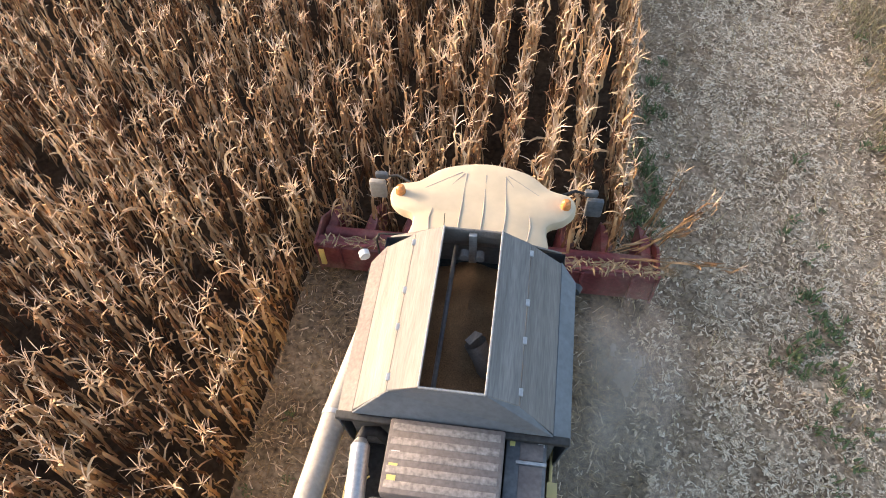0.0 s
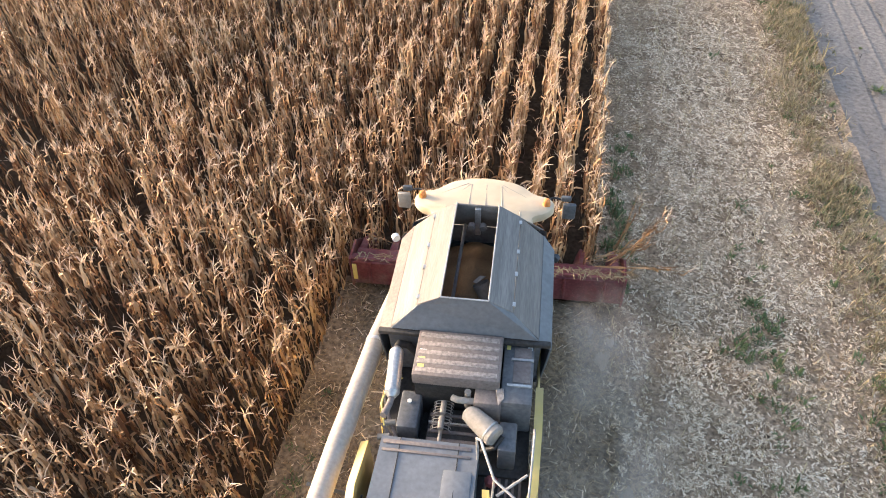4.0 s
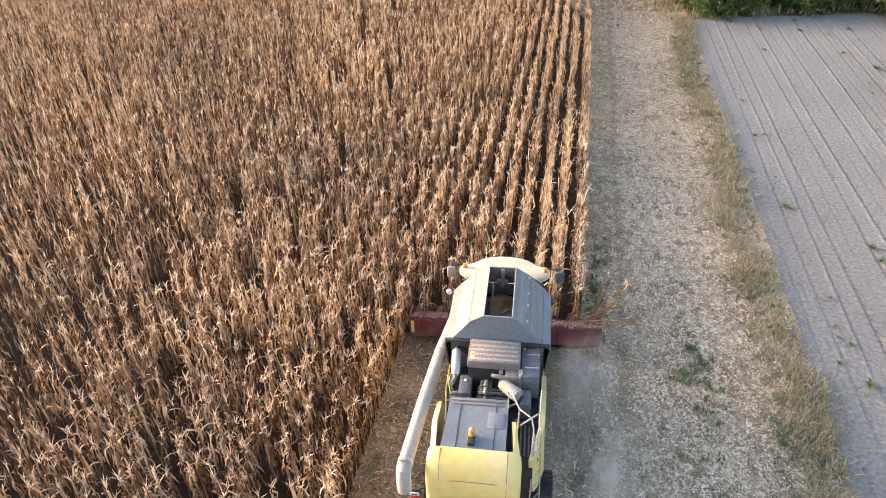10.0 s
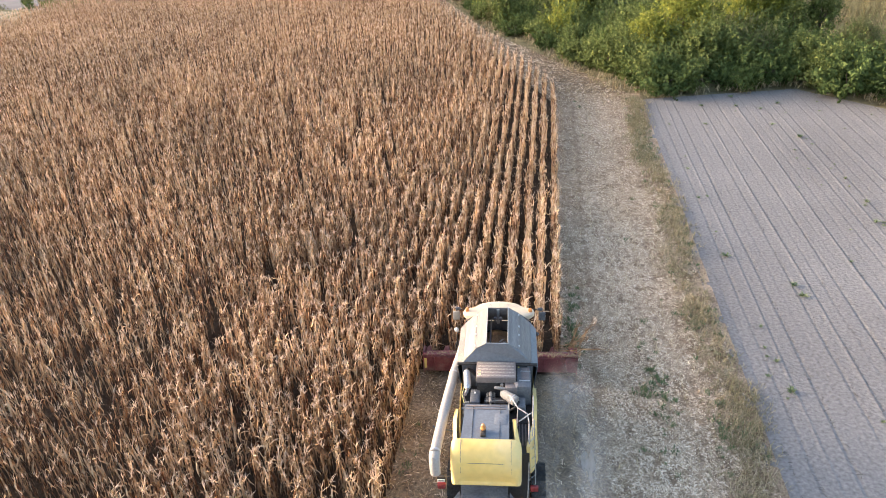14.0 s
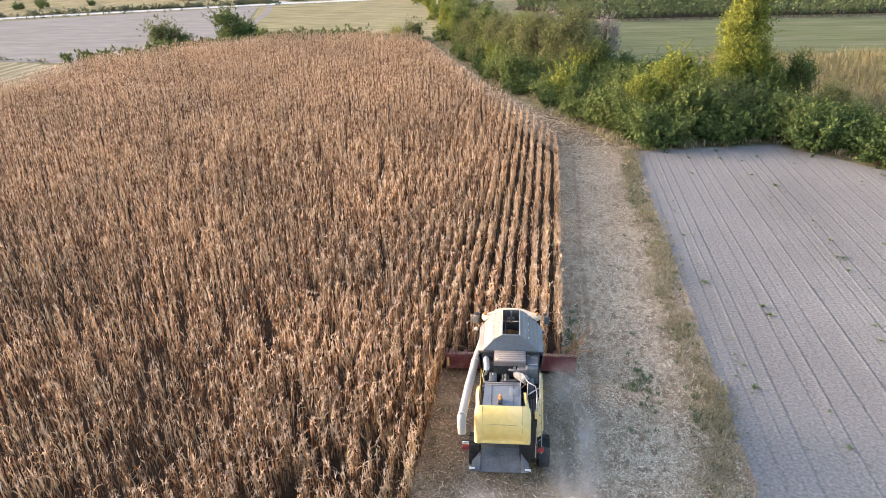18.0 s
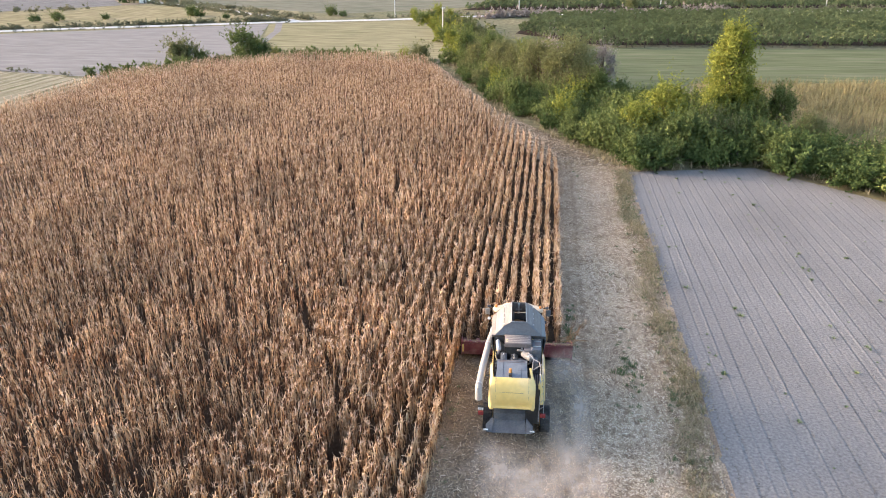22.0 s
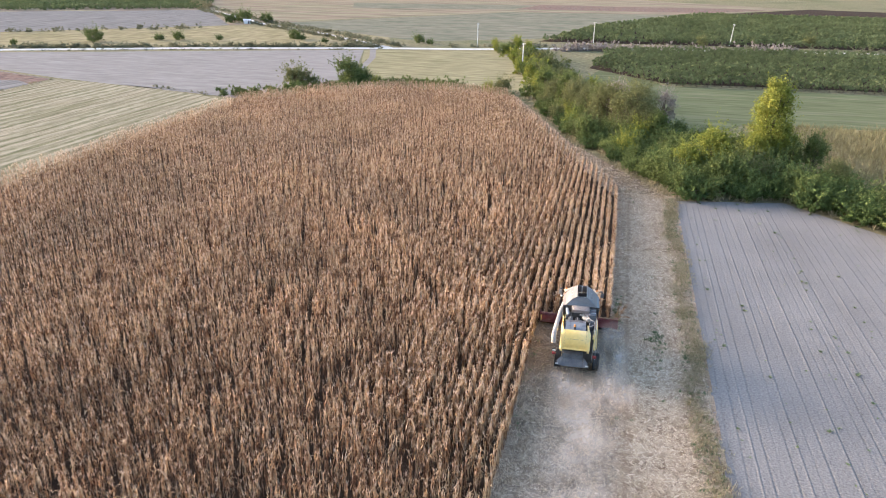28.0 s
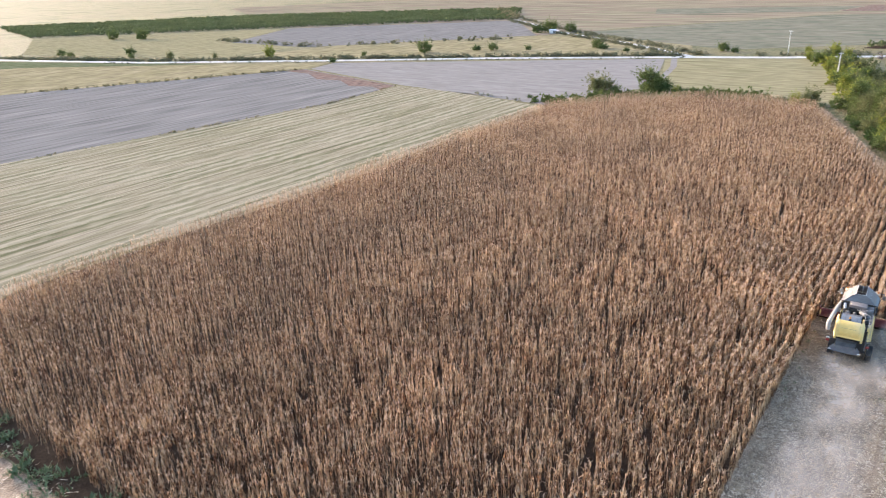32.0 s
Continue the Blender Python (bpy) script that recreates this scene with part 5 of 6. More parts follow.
L_STRAW = streaked("yellow_stubble", [(0.28, 0.24, 0.13), (0.36, 0.30, 0.18)], 0.1, 0.05, 0.3)
L_PALE = streaked("pale_tilled_soil", [(0.27, 0.24, 0.215), (0.34, 0.31, 0.28)], 0.06, 0.4, 0.18)
L_MEADOW = streaked("meadow_grass", [(0.22, 0.20, 0.105), (0.33, 0.285, 0.165), (0.26, 0.235, 0.13)], 0.05, 0.3, 0.3)
L_GREEN = streaked("green_field", [(0.12, 0.135, 0.07), (0.16, 0.17, 0.09), (0.20, 0.195, 0.12)], 0.04, 0.25, 0.25)
L_TALL = streaked("tall_yellow_grass", [(0.20, 0.19, 0.075), (0.29, 0.25, 0.11), (0.24, 0.19, 0.11)], 0.25, 0.1, 0.35)
L_BROWN = streaked("brown_fallow", [(0.17, 0.165, 0.11), (0.29, 0.225, 0.163), (0.32, 0.275, 0.18), (0.215, 0.198, 0.127)], 0.012, 0.07, 0.3)
patch("hay_field", [(-77.5, 89), (-76.3, 4), (-79, -28), (-71, -70), (-140, -70), (-129.5, -3), (-119.2, 70), (-122.5, 102.5), (-100, 99)], -0.03, L_HAY, "mown hay field with pale straight windrows")
patch("grey_field", [(-122.5, 102.5), (-119.2, 70), (-129.5, -3), (-140, -70), (-230, -70), (-225, 37), (-200, 82), (-178, 120)], -0.035, L_PURPLE, "grey-violet stubble field")
patch("reddish_field_corner", [(-122.7, 102.3), (-121.5, 94), (-128, 98), (-135, 96), (-146, 104), (-155, 103), (-168, 112), (-181, 114), (-178, 119.5)], -0.028, L_REDDISH, "reddish weeds at the field corner")
patch("yellow_field", [(-178, 121), (-183, 131), (-225, 117), (-300, 78), (-330, 20), (-225, 37), (-200, 82)], -0.032, L_STRAW, "yellow stubble field")
patch("green_field", [(-300, 78), (-225, 118), (-346, 84), (-460, 50), (-420, -60), (-330, 20)], -0.034, L_GREEN, "dull green field beside the road")
patch("pale_field", [(-181, 131), (-84, 165.5), (-67, 125), (-80, 92.5), (-122, 104), (-177, 121)], -0.03, L_PALE, "pale tilled field beside the gravel road")
patch("meadow", [(-84, 166), (-50, 173.5), (-22, 184), (-18, 120), (-23, 113), (-34, 118.5), (-52, 116.5), (-66, 107), (-79, 90), (-66, 126)], -0.031, L_MEADOW, "dry green meadow at the head of the maize field")
patch("green_field", [(-12, 120), (0, 93), (13, 81), (25, 97), (120, 104), (150, 134), (12, 131.5), (-2, 160)], -0.03, L_GREEN, "short green field behind the hedge")
patch("tall_grass_field", [(25, 96.5), (24, 66), (31, 58), (38, 46), (51, 25), (75, 20), (130, 60), (120, 103)], -0.033, L_TALL, "tall yellow and brown grass behind the hedge")
patch("far_grass", [(-182, 142), (-80, 177), (-95, 215), (-160, 216), (-230, 168), (-240, 125)], -0.032, L_STRAW, "dry yellow grass beyond the road")
patch("far_grey_field", [(-240, 160), (-162, 218), (-226, 285), (-345, 225), (-300, 165)], -0.03, L_PURPLE, "grey stubble field beyond the road")
patch("far_green_field", [(-360, 108), (-240, 128), (-245, 162), (-305, 168), (-350, 226), (-470, 150)], -0.034, L_MEADOW, "dull yellow-green field beyond the road")
patch("fallow_field", [(-150, 232), (-74, 190), (-30, 212), (-14, 262), (40, 345), (-70, 330)], -0.03, L_FALLOW, "grey-green fallow field beyond the road")
patch("brown_field", [(-154, 236), (-70, 332), (42, 347), (120, 420), (-40, 520), (-250, 330)], -0.031, L_BROWN, "beige and brown fallow field")
patch("tilled_strip", [(-72, 352), (56, 366), (104, 408), (-62, 396)], -0.026, L_REDDISH, "reddish-brown tilled strip in the fallow field")
patch("tilled_strip", [(-160, 330), (-75, 350), (-64, 392), (-180, 372)], -0.026, L_FALLOW, "grey-green strip in the fallow field")
patch("far_brown_field", [(-345, 224), (-226, 284), (-162, 217), (-148, 231), (-45, 515), (-300, 700), (-700, 400)], -0.036, L_BROWN, "beige fields in the distance")


def ribbon(name, pts, w, z, material, label, category):
    pts = laid(pts)
    L, R = [], []
    for i, p in enumerate(pts):
        d = (Vector(pts[min(i + 1, len(pts) - 1)]) - Vector(pts[max(i - 1, 0)])).normalized()
        nrm = Vector((-d.y, d.x)) * w / 2
        L.append((p[0] + nrm.x, p[1] + nrm.y, z))
        R.append((p[0] - nrm.x, p[1] - nrm.y, z))
    n = len(pts)
    q = [(i, i + 1, n + i + 1, n + i) for i in range(n - 1)]
    return tagged(new(name, mesh_np(name, np.array(R + L), np.array(q), material)), label, category, kind="structure")


ROAD = [(-700, -15), (-460, 60), (-346, 90), (-260, 111), (-182, 135.5), (-130, 153.5), (-80, 170.5), (-50, 176.5), (-17, 187), (40, 196), (130, 204), (300, 215)]
ribbon("road", ROAD, 5.0, 0.0, M_ROAD, "pale gravel road across the fields", "road")
ribbon("farm_track", [(-78, 171), (-92, 184), (-112, 203), (-150, 226), (-230, 290)], 3.2, -0.008, M_ROAD, "pale farm track branching off the road", "road")
ribbon("farm_track", [(-82, 167), (-76, 152), (-68, 128)], 2.0, -0.01, L_PALE, "worn track beside the pale field", "road")


# vines on wires: rows of leafy canopy over dark trunks
def vines(name, poly, row, step, leaves, leaf, height, label):
    poly = laid(poly)
    x0, x1 = min(p[0] for p in poly), max(p[0] for p in poly)
    y0, y1 = min(p[1] for p in poly), max(p[1] for p in poly)
    P = np.concatenate([np.stack([np.arange(x0, x1, step), np.full(len(np.arange(x0, x1, step)), y)], 1) for y in np.arange(y0 + 0.6, y1, row)])
    P = P + RNG.normal(0, 0.25, P.shape)
    P = P[inside(P, poly)]
    rng = np.random.default_rng(31)
    tpl = []
    for _ in range(8):
        v, q = crown_mesh(rng, row * 0.6, row * 0.55, 0.9, height - 2.0, 6, leaves // 6, leaf, 0.0, 0.7)
        tpl.append((v, q))
    n = len(P)
    v, q = scatter(tpl, np.concatenate([P, np.zeros((n, 1))], 1), RNG.uniform(0, 6.28, n), RNG.uniform(0.85, 1.2, n))
    tagged(new(name, mesh_np(name, v, q, F_VINE)), label, "vineyard", kind="stuff")
    front = P[P[:, 1] < y0 + 14]
    v, q = scatter([stalk_mesh(height - 0.3, 0.07, 5, 1, 0.1)], np.concatenate([front, np.zeros((len(front), 1))], 1), RNG.uniform(0, 6.28, len(front)), np.ones(len(front)))
    tagged(new("vine_trunks", mesh_np("vine_trunks", v, q, F_BARK)), "dark vine trunks and posts", "vineyard", kind="stuff")


F_VINE = mat("vine_leaf", [(0.07, 0.09, 0.038), (0.125, 0.148, 0.066), (0.19, 0.21, 0.105)], scale=0.05, fine=20, rough=0.9, rand="island", weight=0.45, bump=0, grain=0.2, spec=0.05, thin=0.25)
# dark sheets: the shade beneath the canopy is put into the soil colour
patch("vineyard_soil", [(12, 134.5), (220, 141), (300, 212), (40, 193), (-3, 184), (-8, 150)], -0.02, M_SOIL, "soil under the vines, coloured dark for their shade", "soil")
patch("vineyard_soil", [(-32, 202), (10, 205), (300, 225), (320, 380), (130, 420), (45, 345), (-10, 262), (-26, 214)], -0.02, M_SOIL, "soil under the vines, coloured dark for their shade", "soil")
vines("vineyard", [(12, 131.5), (150, 136), (170, 196), (40, 190), (-3, 182), (-8, 150)], 2.4, 1.9, 66, 0.48, 2.4, "leafy green vines trained on wires")
vines("vineyard", [(-32, 203), (10, 206), (180, 215), (200, 340), (45, 342), (-10, 262), (-26, 214)], 3.2, 3.0, 30, 0.9, 2.3, "green vines beyond the road")
vines("vineyard", [(-345, 232), (-232, 292), (-290, 372), (-500, 300), (-640, 190), (-480, 152)], 5.0, 4.6, 30, 1.3, 2.2, "green vines in the distance")

# poles, meter box, hut, fence, single shrubs
M_CONCRETE = mat("pale_concrete", [(0.52, 0.50, 0.46), (0.62, 0.60, 0.56)], scale=2, fine=20, rough=0.8, bump=0.1)
M_WOOD = mat("weathered_wood", [(0.22, 0.18, 0.13), (0.34, 0.29, 0.22)], scale=2, fine=20, rough=0.9, bump=0.2)


def pole(h):
    top = new("utility_pole")
    part("pole", rod([(0, 0, -0.2), (0, 0, h * 0.5), (0, 0, h)], 0.16, 10, radii=[0.19, 0.16, 0.12]), M_CONCRETE, top)
    part("cross_arm", box(-0.5, 0.5, -0.05, 0.05, h - 0.35, h - 0.25, 0.01), M_CONCRETE, top)
    for x in (-0.42, 0.0, 0.42):
        part("insulator", rod([(x, 0, h - 0.26), (x, 0, h - 0.10)], 0.04, 8), P_WHITE, top)
    return tagged(top, "pale concrete utility pole", "utility pole", group="utility poles")


p0 = pole(8.0)
p0.matrix_world = pose(*lay(-51, 184), 0, 0, 0, 20)
for x, y, lean in ((-25.6, 138.3, 1), (-10.3, 200.5, 0), (40.5, 209, 5), (100, 214, 0)):
    copy_thing(p0, pose(*lay(x, y), 0, 0, lean, 20)).matrix_world = pose(*lay(x, y), 0, 0, lean, 20)
mb = tagged(new("meter_box"), "white meter box on a thin post", "meter box")
part("post", rod([(0, 0, -0.1), (0, 0, 2.6)], 0.05, 8), M_WOOD, mb)
part("cabinet", box(-0.5, 0.5, -0.25, 0.25, 0.7, 1.7, 0.03), P_WHITE, mb, "white metal cabinet")
part("cabinet_door", box(-0.42, 0.42, -0.275, -0.245, 0.78, 1.62, 0.01), P_WHITE, mb)
mb.matrix_world = pose(-25.5, 121.0, 0, 0, 0, 15)
hut = tagged(new("hut"), "small white hut beside the farm track", "hut")
part("wall", box(-2.2, 2.2, -1.5, 1.5, 0, 2.1, 0.03), P_WHITE, hut)
part("roof", loft([[(-2.4, -1.7, 2.1), (-2.4, 1.7, 2.1), (-2.4, 0, 2.8)], [(2.4, -1.7, 2.1), (2.4, 1.7, 2.1), (2.4, 0, 2.8)]]), P_WHITE, hut, smooth=False)
part("door", box(0.3, 1.2, -1.53, -1.49, 0.05, 1.9, 0.01), P_DARK, hut)
hut.matrix_world = pose(*lay(-159, 226), 0, 0, 0, 30) @ Matrix.Scale(0.75, 4)
fence = tagged(new("fence"), "weathered wooden fence beside the road", "fence")
for i in range(26):
    x, y = -48 + i * 3.4, 213 + i * 0.95
    part("post", rod([(x, y, -0.1), (x, y, 1.3)], 0.09, 6), M_WOOD, fence)
    if i < 25:
        for z in (0.6, 1.1):
            part("rail", rod([(x, y, z), (x + 3.4, y + 0.95, z)], 0.06, 5), M_WOOD, fence)
SHRUBS = [(2, -65, 119.6, 2.0), (1, -61, 119.6, 1.4), (0, -63, 121.5, 1.4), (4, -75, 111, 1.9), (4, -73.5, 112.5, 1.5), (0, -71, 113, 0.9), (5, -57, 118.5, 0.8), (0, -53, 118.6, 0.7), (4, -46, 119, 0.6), (0, -40, 119, 0.55), (1, -32, 119, 0.5), (0, -27, 118, 0.5), (0, -80, 96, 0.45), (1, -86, 99, 0.4),
          (0, -77, 102, 0.5), (1, -74, 107, 0.5), (5, -222, 134, 1.7), (0, -169, 159, 1.8), (0, -186, 146, 0.7), (1, -152, 168, 1.0), (0, -146, 170, 1.2), (1, -133, 174, 0.8), (0, -112, 184, 1.3), (1, -109, 182, 1.0),
          (1, -100, 178, 0.7), (0, -74, 186, 1.2), (1, -69, 184, 0.8), (0, -164, 231, 2.2), (1, -168, 227, 1.8), (0, -154, 233, 1.7), (5, -45, 186, 0.9), (5, -36, 184, 1.0), (5, -31, 178, 1.1), (0, -28, 170, 1.0), (5, -30, 163, 1.0), (4, -24, 158, 1.0),
          (4, -20, 150, 1.0), (0, -36, 176, 0.8), (4, 30, 205, 1.6), (4, 70, 214, 1.6), (0, -330, 112, 1.2), (0, -318, 110, 1.0), (1, -300, 125, 1.4), (0, -282, 118, 0.8), (4, -262, 122, 1.2), (4, -245, 128, 0.8), (1, -182, 131, 0.8), (0, -380, 165, 2.2), (0, -400, 160, 2.0)]
for k, x, y, s in SHRUBS:
    x, y = lay(x, y)
    m = pose(x, y, 0, 0, 0, hr.uniform(0, 360)) @ Matrix.Scale(s, 4)
    ob = copy_thing(kinds[k], m)
    ob.matrix_world = m
    ob["label"], ob["group"] = "green shrub standing by itself at a field edge", "field shrubs"
# brush green paled so that distance haze is held in the leaf colour
F_BRUSH = mat("hazed_brush", [(0.12, 0.13, 0.075), (0.19, 0.185, 0.11), (0.27, 0.24, 0.16)], scale=0.12, fine=20, rough=0.9, rand="island", weight=0.35, bump=0, spec=0.05, thin=0.3)
L_SCRUB_LEAF = mat("pale_scrub", [(0.15, 0.14, 0.075), (0.24, 0.215, 0.12), (0.33, 0.285, 0.17)], scale=0.1, fine=20, rough=0.9, rand="island", weight=0.35, bump=0, spec=0.05, thin=0.3)
brng = np.random.default_rng(77)
BRUSH = [crown_mesh(brng, 1.1, 1.1, r, -0.25, 6, 15, 0.34, 0.1, -0.2, 1) for r in (0.5, 0.7, 0.9, 0.6)]


def brush(name, line, off, width, per_m, size, material, label, x0=-900, x1=900):
    """Uneven scrub along a line of points, off metres to its left."""
    P, line = [], laid(line)
    for (ax, ay), (bx, by) in zip(line[:-1], line[1:]):
        d = math.hypot(bx - ax, by - ay)
        n = int(d * per_m)
        t = RNG.random(n)
        nx, ny = -(by - ay) / d, (bx - ax) / d
        o = off + RNG.normal(0, width * 0.4, n)
        P.append(np.stack([ax + (bx - ax) * t + nx * o, ay + (by - ay) * t + ny * o], 1))
    P = np.concatenate(P)
    P = P[(P[:, 0] > x0) & (P[:, 0] < x1)]
    P = P[RNG.random(len(P)) < 0.8 + 0.9 * blotch(P, 0.06, 13)]
    n = len(P)
    v, q = scatter(BRUSH, np.concatenate([P, np.zeros((n, 1))], 1), RNG.uniform(0, 6.28, n), size * RNG.uniform(0.5, 1.35, n))
    return tagged(new(name, mesh_np(name, v, q, material)), label, "brush", kind="stuff")


TRACK_FAR = [(-78, 171), (-92, 184), (-112, 203), (-150, 226), (-230, 290)]
brush("roadside_brush", ROAD, 5.5, 3.4, 3.6, 1.0, F_BRUSH, "dull grey-green brush along the gravel road", -420, -84)
brush("roadside_brush", ROAD, -4.6, 1.0, 0.8, 0.5, F_BRUSH, "low dry brush on the near side of the road", -300, -90)
brush("roadside_brush", ROAD, 6.5, 2.2, 1.6, 1.0, F_BRUSH, "dull grey-green brush along the gravel road", -60, 120)
brush("roadside_brush", ROAD, -6.5, 3.0, 1.3, 1.9, F_GREY, "tall dry grey shrubs on the near side of the road", -24, 60)
brush("track_brush", TRACK_FAR, 4.5, 3.5, 1.4, 1.1, F_BRUSH, "scrub along the farm track")
brush("track_brush", TRACK_FAR, -5.0, 3.0, 1.5, 1.1, F_BRUSH, "olive scrub along the farm track")
brush("field_scrub", [(-320, 170), (-240, 162), (-165, 205)], 0, 4.0, 0.9, 1.3, F_BRUSH, "rows of dull shrubs beyond the road")
brush("field_scrub", [(-230, 290), (-300, 360)], 0, 6.0, 0.8, 2.0, L_SCRUB_LEAF, "pale scrub between the far fields")
brush("field_scrub", [(-178, 120), (-200, 82), (-225, 37)], 0, 2.0, 1.8, 0.6, L_SCRUB_LEAF, "pale dry scrub between two fields")
brush("field_scrub", [(-122, 103), (-119, 70), (-129, -3)], 0, 0.7, 2.2, 0.30, L_SCRUB_LEAF, "low dry grass on the field border")
brush("margin_brush", [(-84, 94), (-78, 97), (-72, 107), (-62, 117), (-50, 120), (-36, 121)], 0, 1.6, 4.0, 1.2, F_MID, "green brush along the maize margin")
brush("margin_brush", [(-100, 100), (-84, 94)], 0, 1.0, 1.2, 0.55, F_BRUSH, "low brush along the hay field")
brush("hedge_brush", [(-16, 122), (-24, 146), (-34, 172)], 0, 5.0, 2.6, 1.5, F_YELLOW, "yellow-green brush by the utility pole")
brush("hedge_brush", [(-12, 112), (-20, 146), (-30, 172)], -3, 5.0, 1.6, 1.5, F_OLIVE, "olive brush behind the hedge")
tufts("field_margin", np.concatenate([spots(-80, -20, 86, 122, 9000, lambda p: inside(p, [(-79, 89), (-66, 109), (-52, 118.5), (-34, 120.5), (-22, 116), (-22, 113), (-34, 116.2), (-51, 114.3), (-65, 106.5), (-78, 88)]))]), 3.0, G_TPL, M_WEED, "rank green grass along the field margin")

# bare headland at the near end of the maize
patch("headland", [(-79, -46.5), (-71, -49.5), (-3.6, -48.6), (-3.6, -110), (-79, -110)], -0.025, M_STUBBLE, "harvested headland with litter", "field")
litter("straw_litter", -79, -3.7, -70, -48, 8, 1.8, lambda p: roll(p) < 0.7, M_LITTER, "pale straw on the headland")
tufts("green_weeds", spots(-60, -34, -52, -46.5, 300, lambda p: blotch(p, 0.4, 4) > 0.0), 2.2, W_TPL, M_WEED, "green weeds along the field corner", "weeds")

# ---- dust hanging behind and beside the harvester ----
def haze(name, thick, seed):
    """Thin floating dust: dense in the middle of each puff, patchy, gone at its rim."""
    m = bpy.data.materials.new(name)
    m.use_nodes = True
    n, l = m.node_tree.nodes, m.node_tree.links
    tc, gr, ns = n.new("ShaderNodeTexCoord"), n.new("ShaderNodeTexGradient"), n.new("ShaderNodeTexNoise")
    gr.gradient_type = "SPHERICAL"
    l.new(tc.outputs["Object"], gr.inputs["Vector"])
    ns.noise_dimensions = "4D"
    ns.inputs["W"].default_value = seed
    ns.inputs["Scale"].default_value, ns.inputs["Detail"].default_value, ns.inputs["Roughness"].default_value = 2.2, 5, 0.6
    l.new(tc.outputs["Object"], ns.inputs["Vector"])
    mr = n.new("ShaderNodeMapRange")
    mr.inputs["From Min"].default_value, mr.inputs["From Max"].default_value = 0.36, 0.68
    l.new(ns.outputs["Fac"], mr.inputs["Value"])
    a, b = n.new("ShaderNodeMath"), n.new("ShaderNodeMath")
    a.operation = b.operation = "MULTIPLY"
    l.new(gr.outputs["Fac"], a.inputs[0])
    l.new(mr.outputs[0], a.inputs[1])
    l.new(a.outputs[0], b.inputs[0])
    b.inputs[1].default_value = thick
    b.use_clamp = True
    tr, df, ms = n.new("ShaderNodeBsdfTransparent"), n.new("ShaderNodeBsdfDiffuse"), n.new("ShaderNodeMixShader")
    tl, both = n.new("ShaderNodeBsdfTranslucent"), n.new("ShaderNodeMixShader")
    df.inputs["Color"].default_value = tl.inputs["Color"].default_value = (0.92, 0.82, 0.72, 1)
    l.new(df.outputs[0], both.inputs[1])
    l.new(tl.outputs[0], both.inputs[2])
    l.new(b.outputs[0], ms.inputs["Fac"])
    l.new(tr.outputs[0], ms.inputs[1])
    l.new(both.outputs[0], ms.inputs[2])
    l.new(ms.outputs[0], n["Material Output"].inputs["Surface"])
    return m


def puff_mesh(seed, layers, material):
    """A lumpy puff of thin drifting layers that fill a unit ball."""
    rng = np.random.default_rng(seed)
    V, Q, base = [], [], 0
    for k in range(layers):
        z = -0.45 + 0.75 * k
        r = math.sqrt(1 - z * z)
        for i in range(9):
            for j in range(20):
                a, d = 2 * math.pi * j / 20, r * (0.02 + 0.98 * i / 8)
                x, y = math.cos(a) * d, math.sin(a) * d
                V.append((x, y, z + 0.10 * noise.noise((x * 2, y * 2, k * 3.3 + seed))))
        for i in range(8):
            for j in range(20):
                Q.append((base + i * 20 + j, base + i * 20 + (j + 1) % 20, base + (i + 1) * 20 + (j + 1) % 20, base + (i + 1) * 20 + j))
        base += 180
    return mesh_np("dust_cloud", np.array(V), np.array(Q), material, True)


PUFFS = [(-0.6, -5.9, 0.9, 1.5, 2.4, 1.0, 0.66), (1.0, -6.8, 0.9, 1.6, 2.8, 1.0, 0.66), (0.8, -11.5, 1.1, 3.2, 5.0, 1.2, 0.72), (0.8, -18.0, 1.1, 3.6, 7.0, 1.1, 0.68),
         (1.2, -26.0, 1.1, 4.0, 9.0, 1.1, 0.78), (1.0, -38.0, 1.1, 4.2, 11.0, 1.1, 0.75), (2.6, -0.8, 0.9, 1.6, 5.2, 0.8, 0.85), (2.6, 3.0, 0.8, 1.1, 2.2, 0.6, 0.75), (3.0, -5.6, 0.9, 1.8, 3.6, 0.8, 0.75)]
for i, (x, y, z, a, b, c, thick) in enumerate(PUFFS):
    ob = tagged(new("dust_cloud", puff_mesh(i, 2, haze("floating_dust", thick, i * 1.7))), "pale dust cloud hanging behind the harvester" if y < -4.7 else "thin dust drifting beside the harvester", "dust", kind="stuff")
    ob.matrix_world = pose(x, y, z) @ Matrix.Diagonal((a, b, c, 1))

# tall grass behind the hedge
tufts("tall_reeds", spots(24, 110, 40, 100, 7000, lambda p: inside(p, [(26, 95), (26, 68), (33, 60), (40, 48), (53, 27), (75, 22), (110, 60), (110, 101)])), 3.6, [tuft_mesh(grng, 9, 0.30, 0.16, 0.022, 1) for _ in range(6)], M_REED, "tall yellow and reddish grass")

# cut maize lying on the header
def lying_stalk(seed, m):
    rng = np.random.default_rng(seed)
    stalk, foliage, plume = maize_pieces(rng, 10, 4, 5, 1.1, 5, 1)
    ob = new("maize_stalk", mesh_np("maize_stalk", *stalk[0], M_STALK))
    ob.matrix_world = m
    for v, q in foliage:
        new("leaf", mesh_np("leaf", v, q, M_CORN)).parent = ob
    for v, q in plume:
        new("tassel_spike", mesh_np("tassel_spike", v, q, M_TASSEL)).parent = ob
    return tagged(ob, "golden broken maize stalk lying on the red header", "maize stalk", group="cut maize stalks")


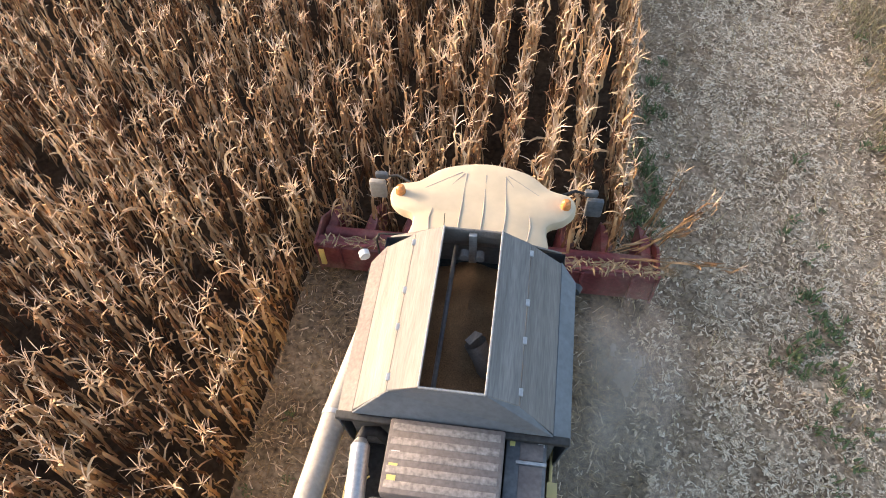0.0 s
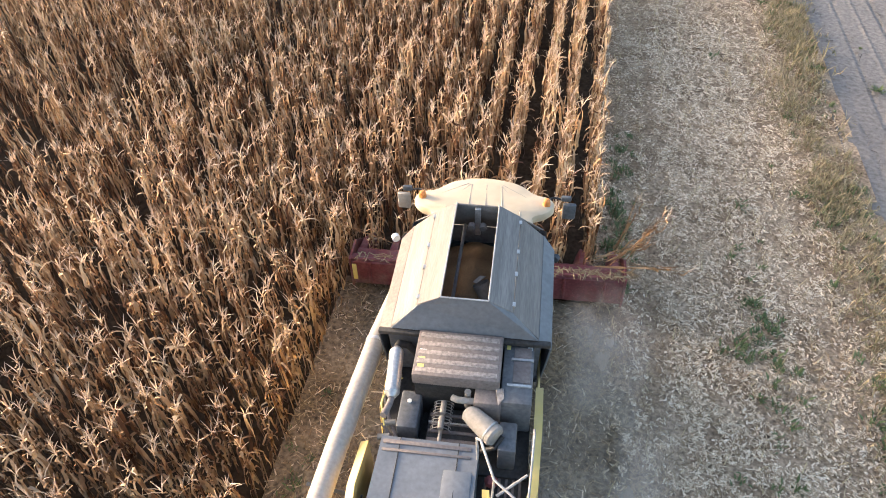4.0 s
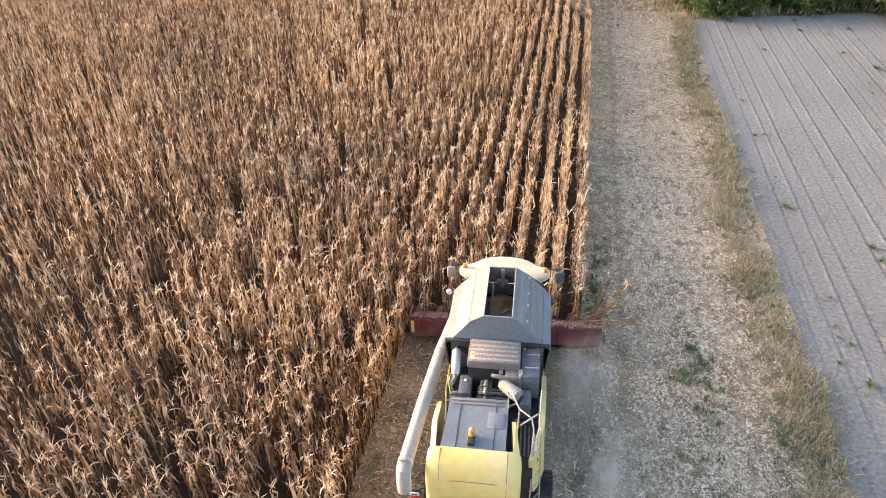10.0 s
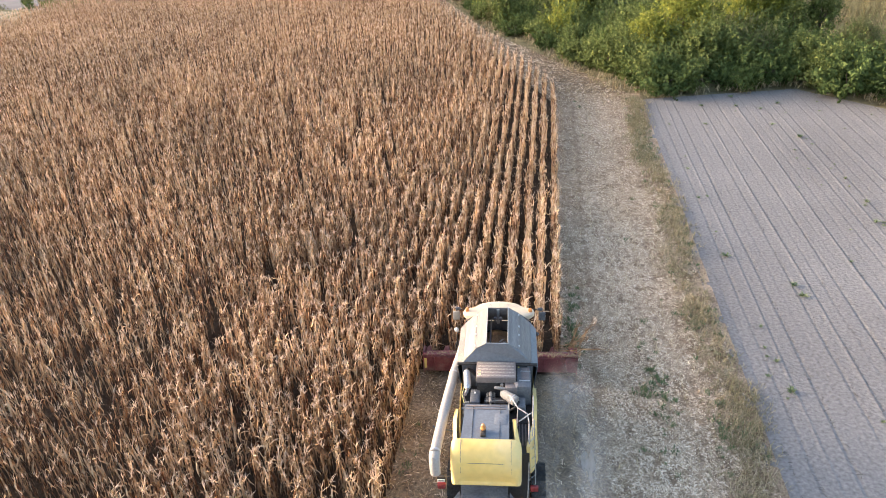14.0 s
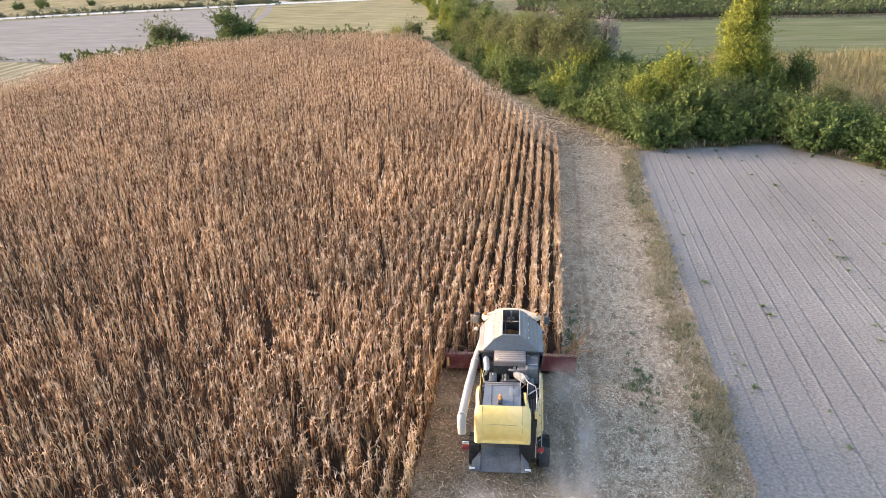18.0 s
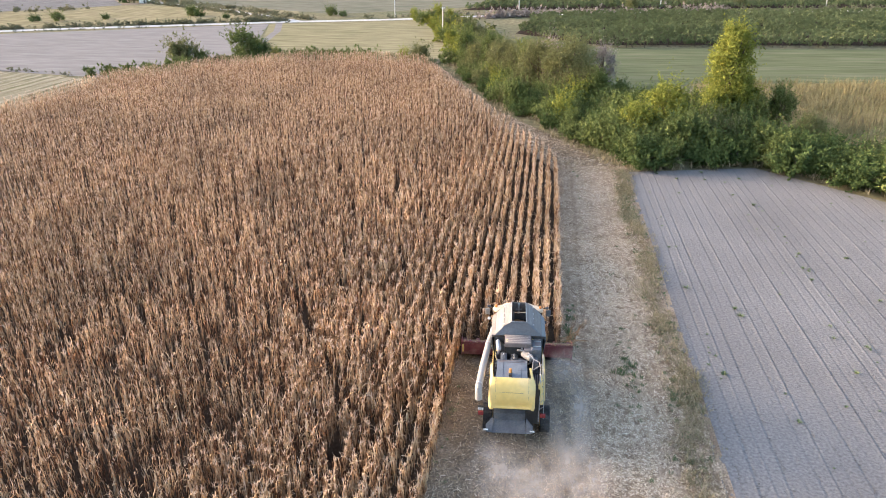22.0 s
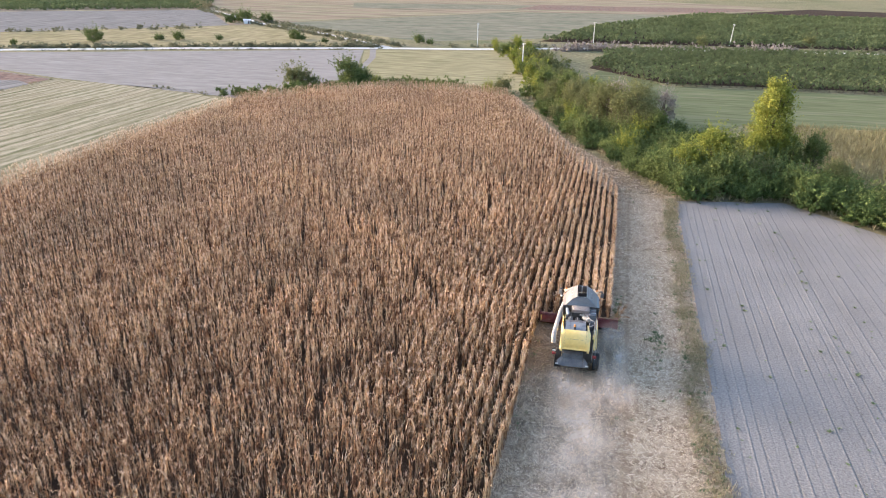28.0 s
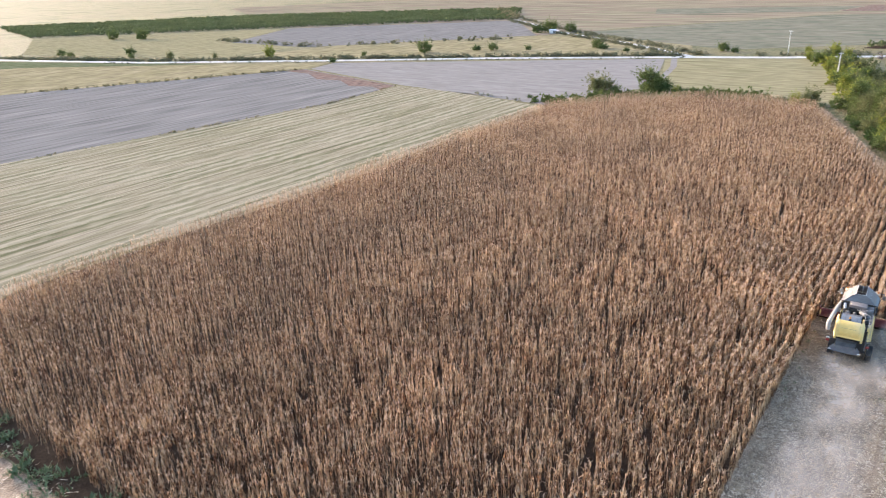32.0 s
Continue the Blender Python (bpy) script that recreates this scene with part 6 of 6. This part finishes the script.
for i, (x, y, z, rx, ry, rz, s) in enumerate(((2.2, 4.75, 1.25, 4, 84, 4, 1.0), (2.0, 4.9, 1.2, 0, 78, 20, 0.8), (2.5, 5.1, 0.9, 8, 40, 30, 0.9), (2.75, 5.3, 0.5, -10, 25, 0, 0.95), (2.6, 5.6, 0.3, -16, 14, 0, 1.0),
                                             (-2.4, 4.8, 1.2, 0, 80, 170, 0.6), (1.3, 4.75, 1.2, 3, 84, 190, 0.6))):
    lying_stalk(40 + i, pose(x, y, z, rx, ry, rz) @ Matrix.Scale(s, 4))
tpl = [bent_strip(np.random.default_rng(60 + i), 0.22, 0.03, 0.06) for i in range(10)]
hp = np.stack([np.concatenate([RNG.uniform(1.2, 3.2, 160), RNG.uniform(-3.2, -1.5, 60)]), RNG.uniform(4.4, 4.62, 220), np.full(220, 1.12)], 1)
hp[:, 1] += hp[:, 0] * 0.049
v, q = scatter(tpl, hp, RNG.uniform(0, 6.28, 220), RNG.uniform(0.6, 1.2, 220))
tagged(new("header_litter", mesh_np("header_litter", v, q, M_LITTER_BROWN)), "dry maize leaves caught on the header", "straw", kind="stuff")

# stubble of the cut rows
def stubble(x0, x1, y0, y1, step):
    rows = np.arange(x0, x1, 0.72)
    P = np.concatenate([np.stack([np.full(int((y1 - y0) / step), x), np.arange(int((y1 - y0) / step)) * step + y0], 1) for x in rows])
    P = P + RNG.normal(0, 0.05, P.shape)
    P = P[RNG.random(len(P)) < 0.75]
    n = len(P)
    v, q = scatter([stalk_mesh(h, 0.014, 3, 1, b) for h, b in ((0.16, 0.03), (0.22, -0.05), (0.28, 0.08))], np.concatenate([P, np.zeros((n, 1))], 1), RNG.uniform(0, 6.28, n), RNG.uniform(0.6, 1.3, n), RNG.normal(0, 0.35, (n, 2)))
    tagged(new("maize_stubble", mesh_np("maize_stubble", v, q, M_HUSK)), "short cut maize stubble in rows", "stubble", kind="stuff")


stubble(2.8, 8.2, -45, 46, 0.22)
stubble(-3.0, 2.2, -40, 4.2, 0.22)
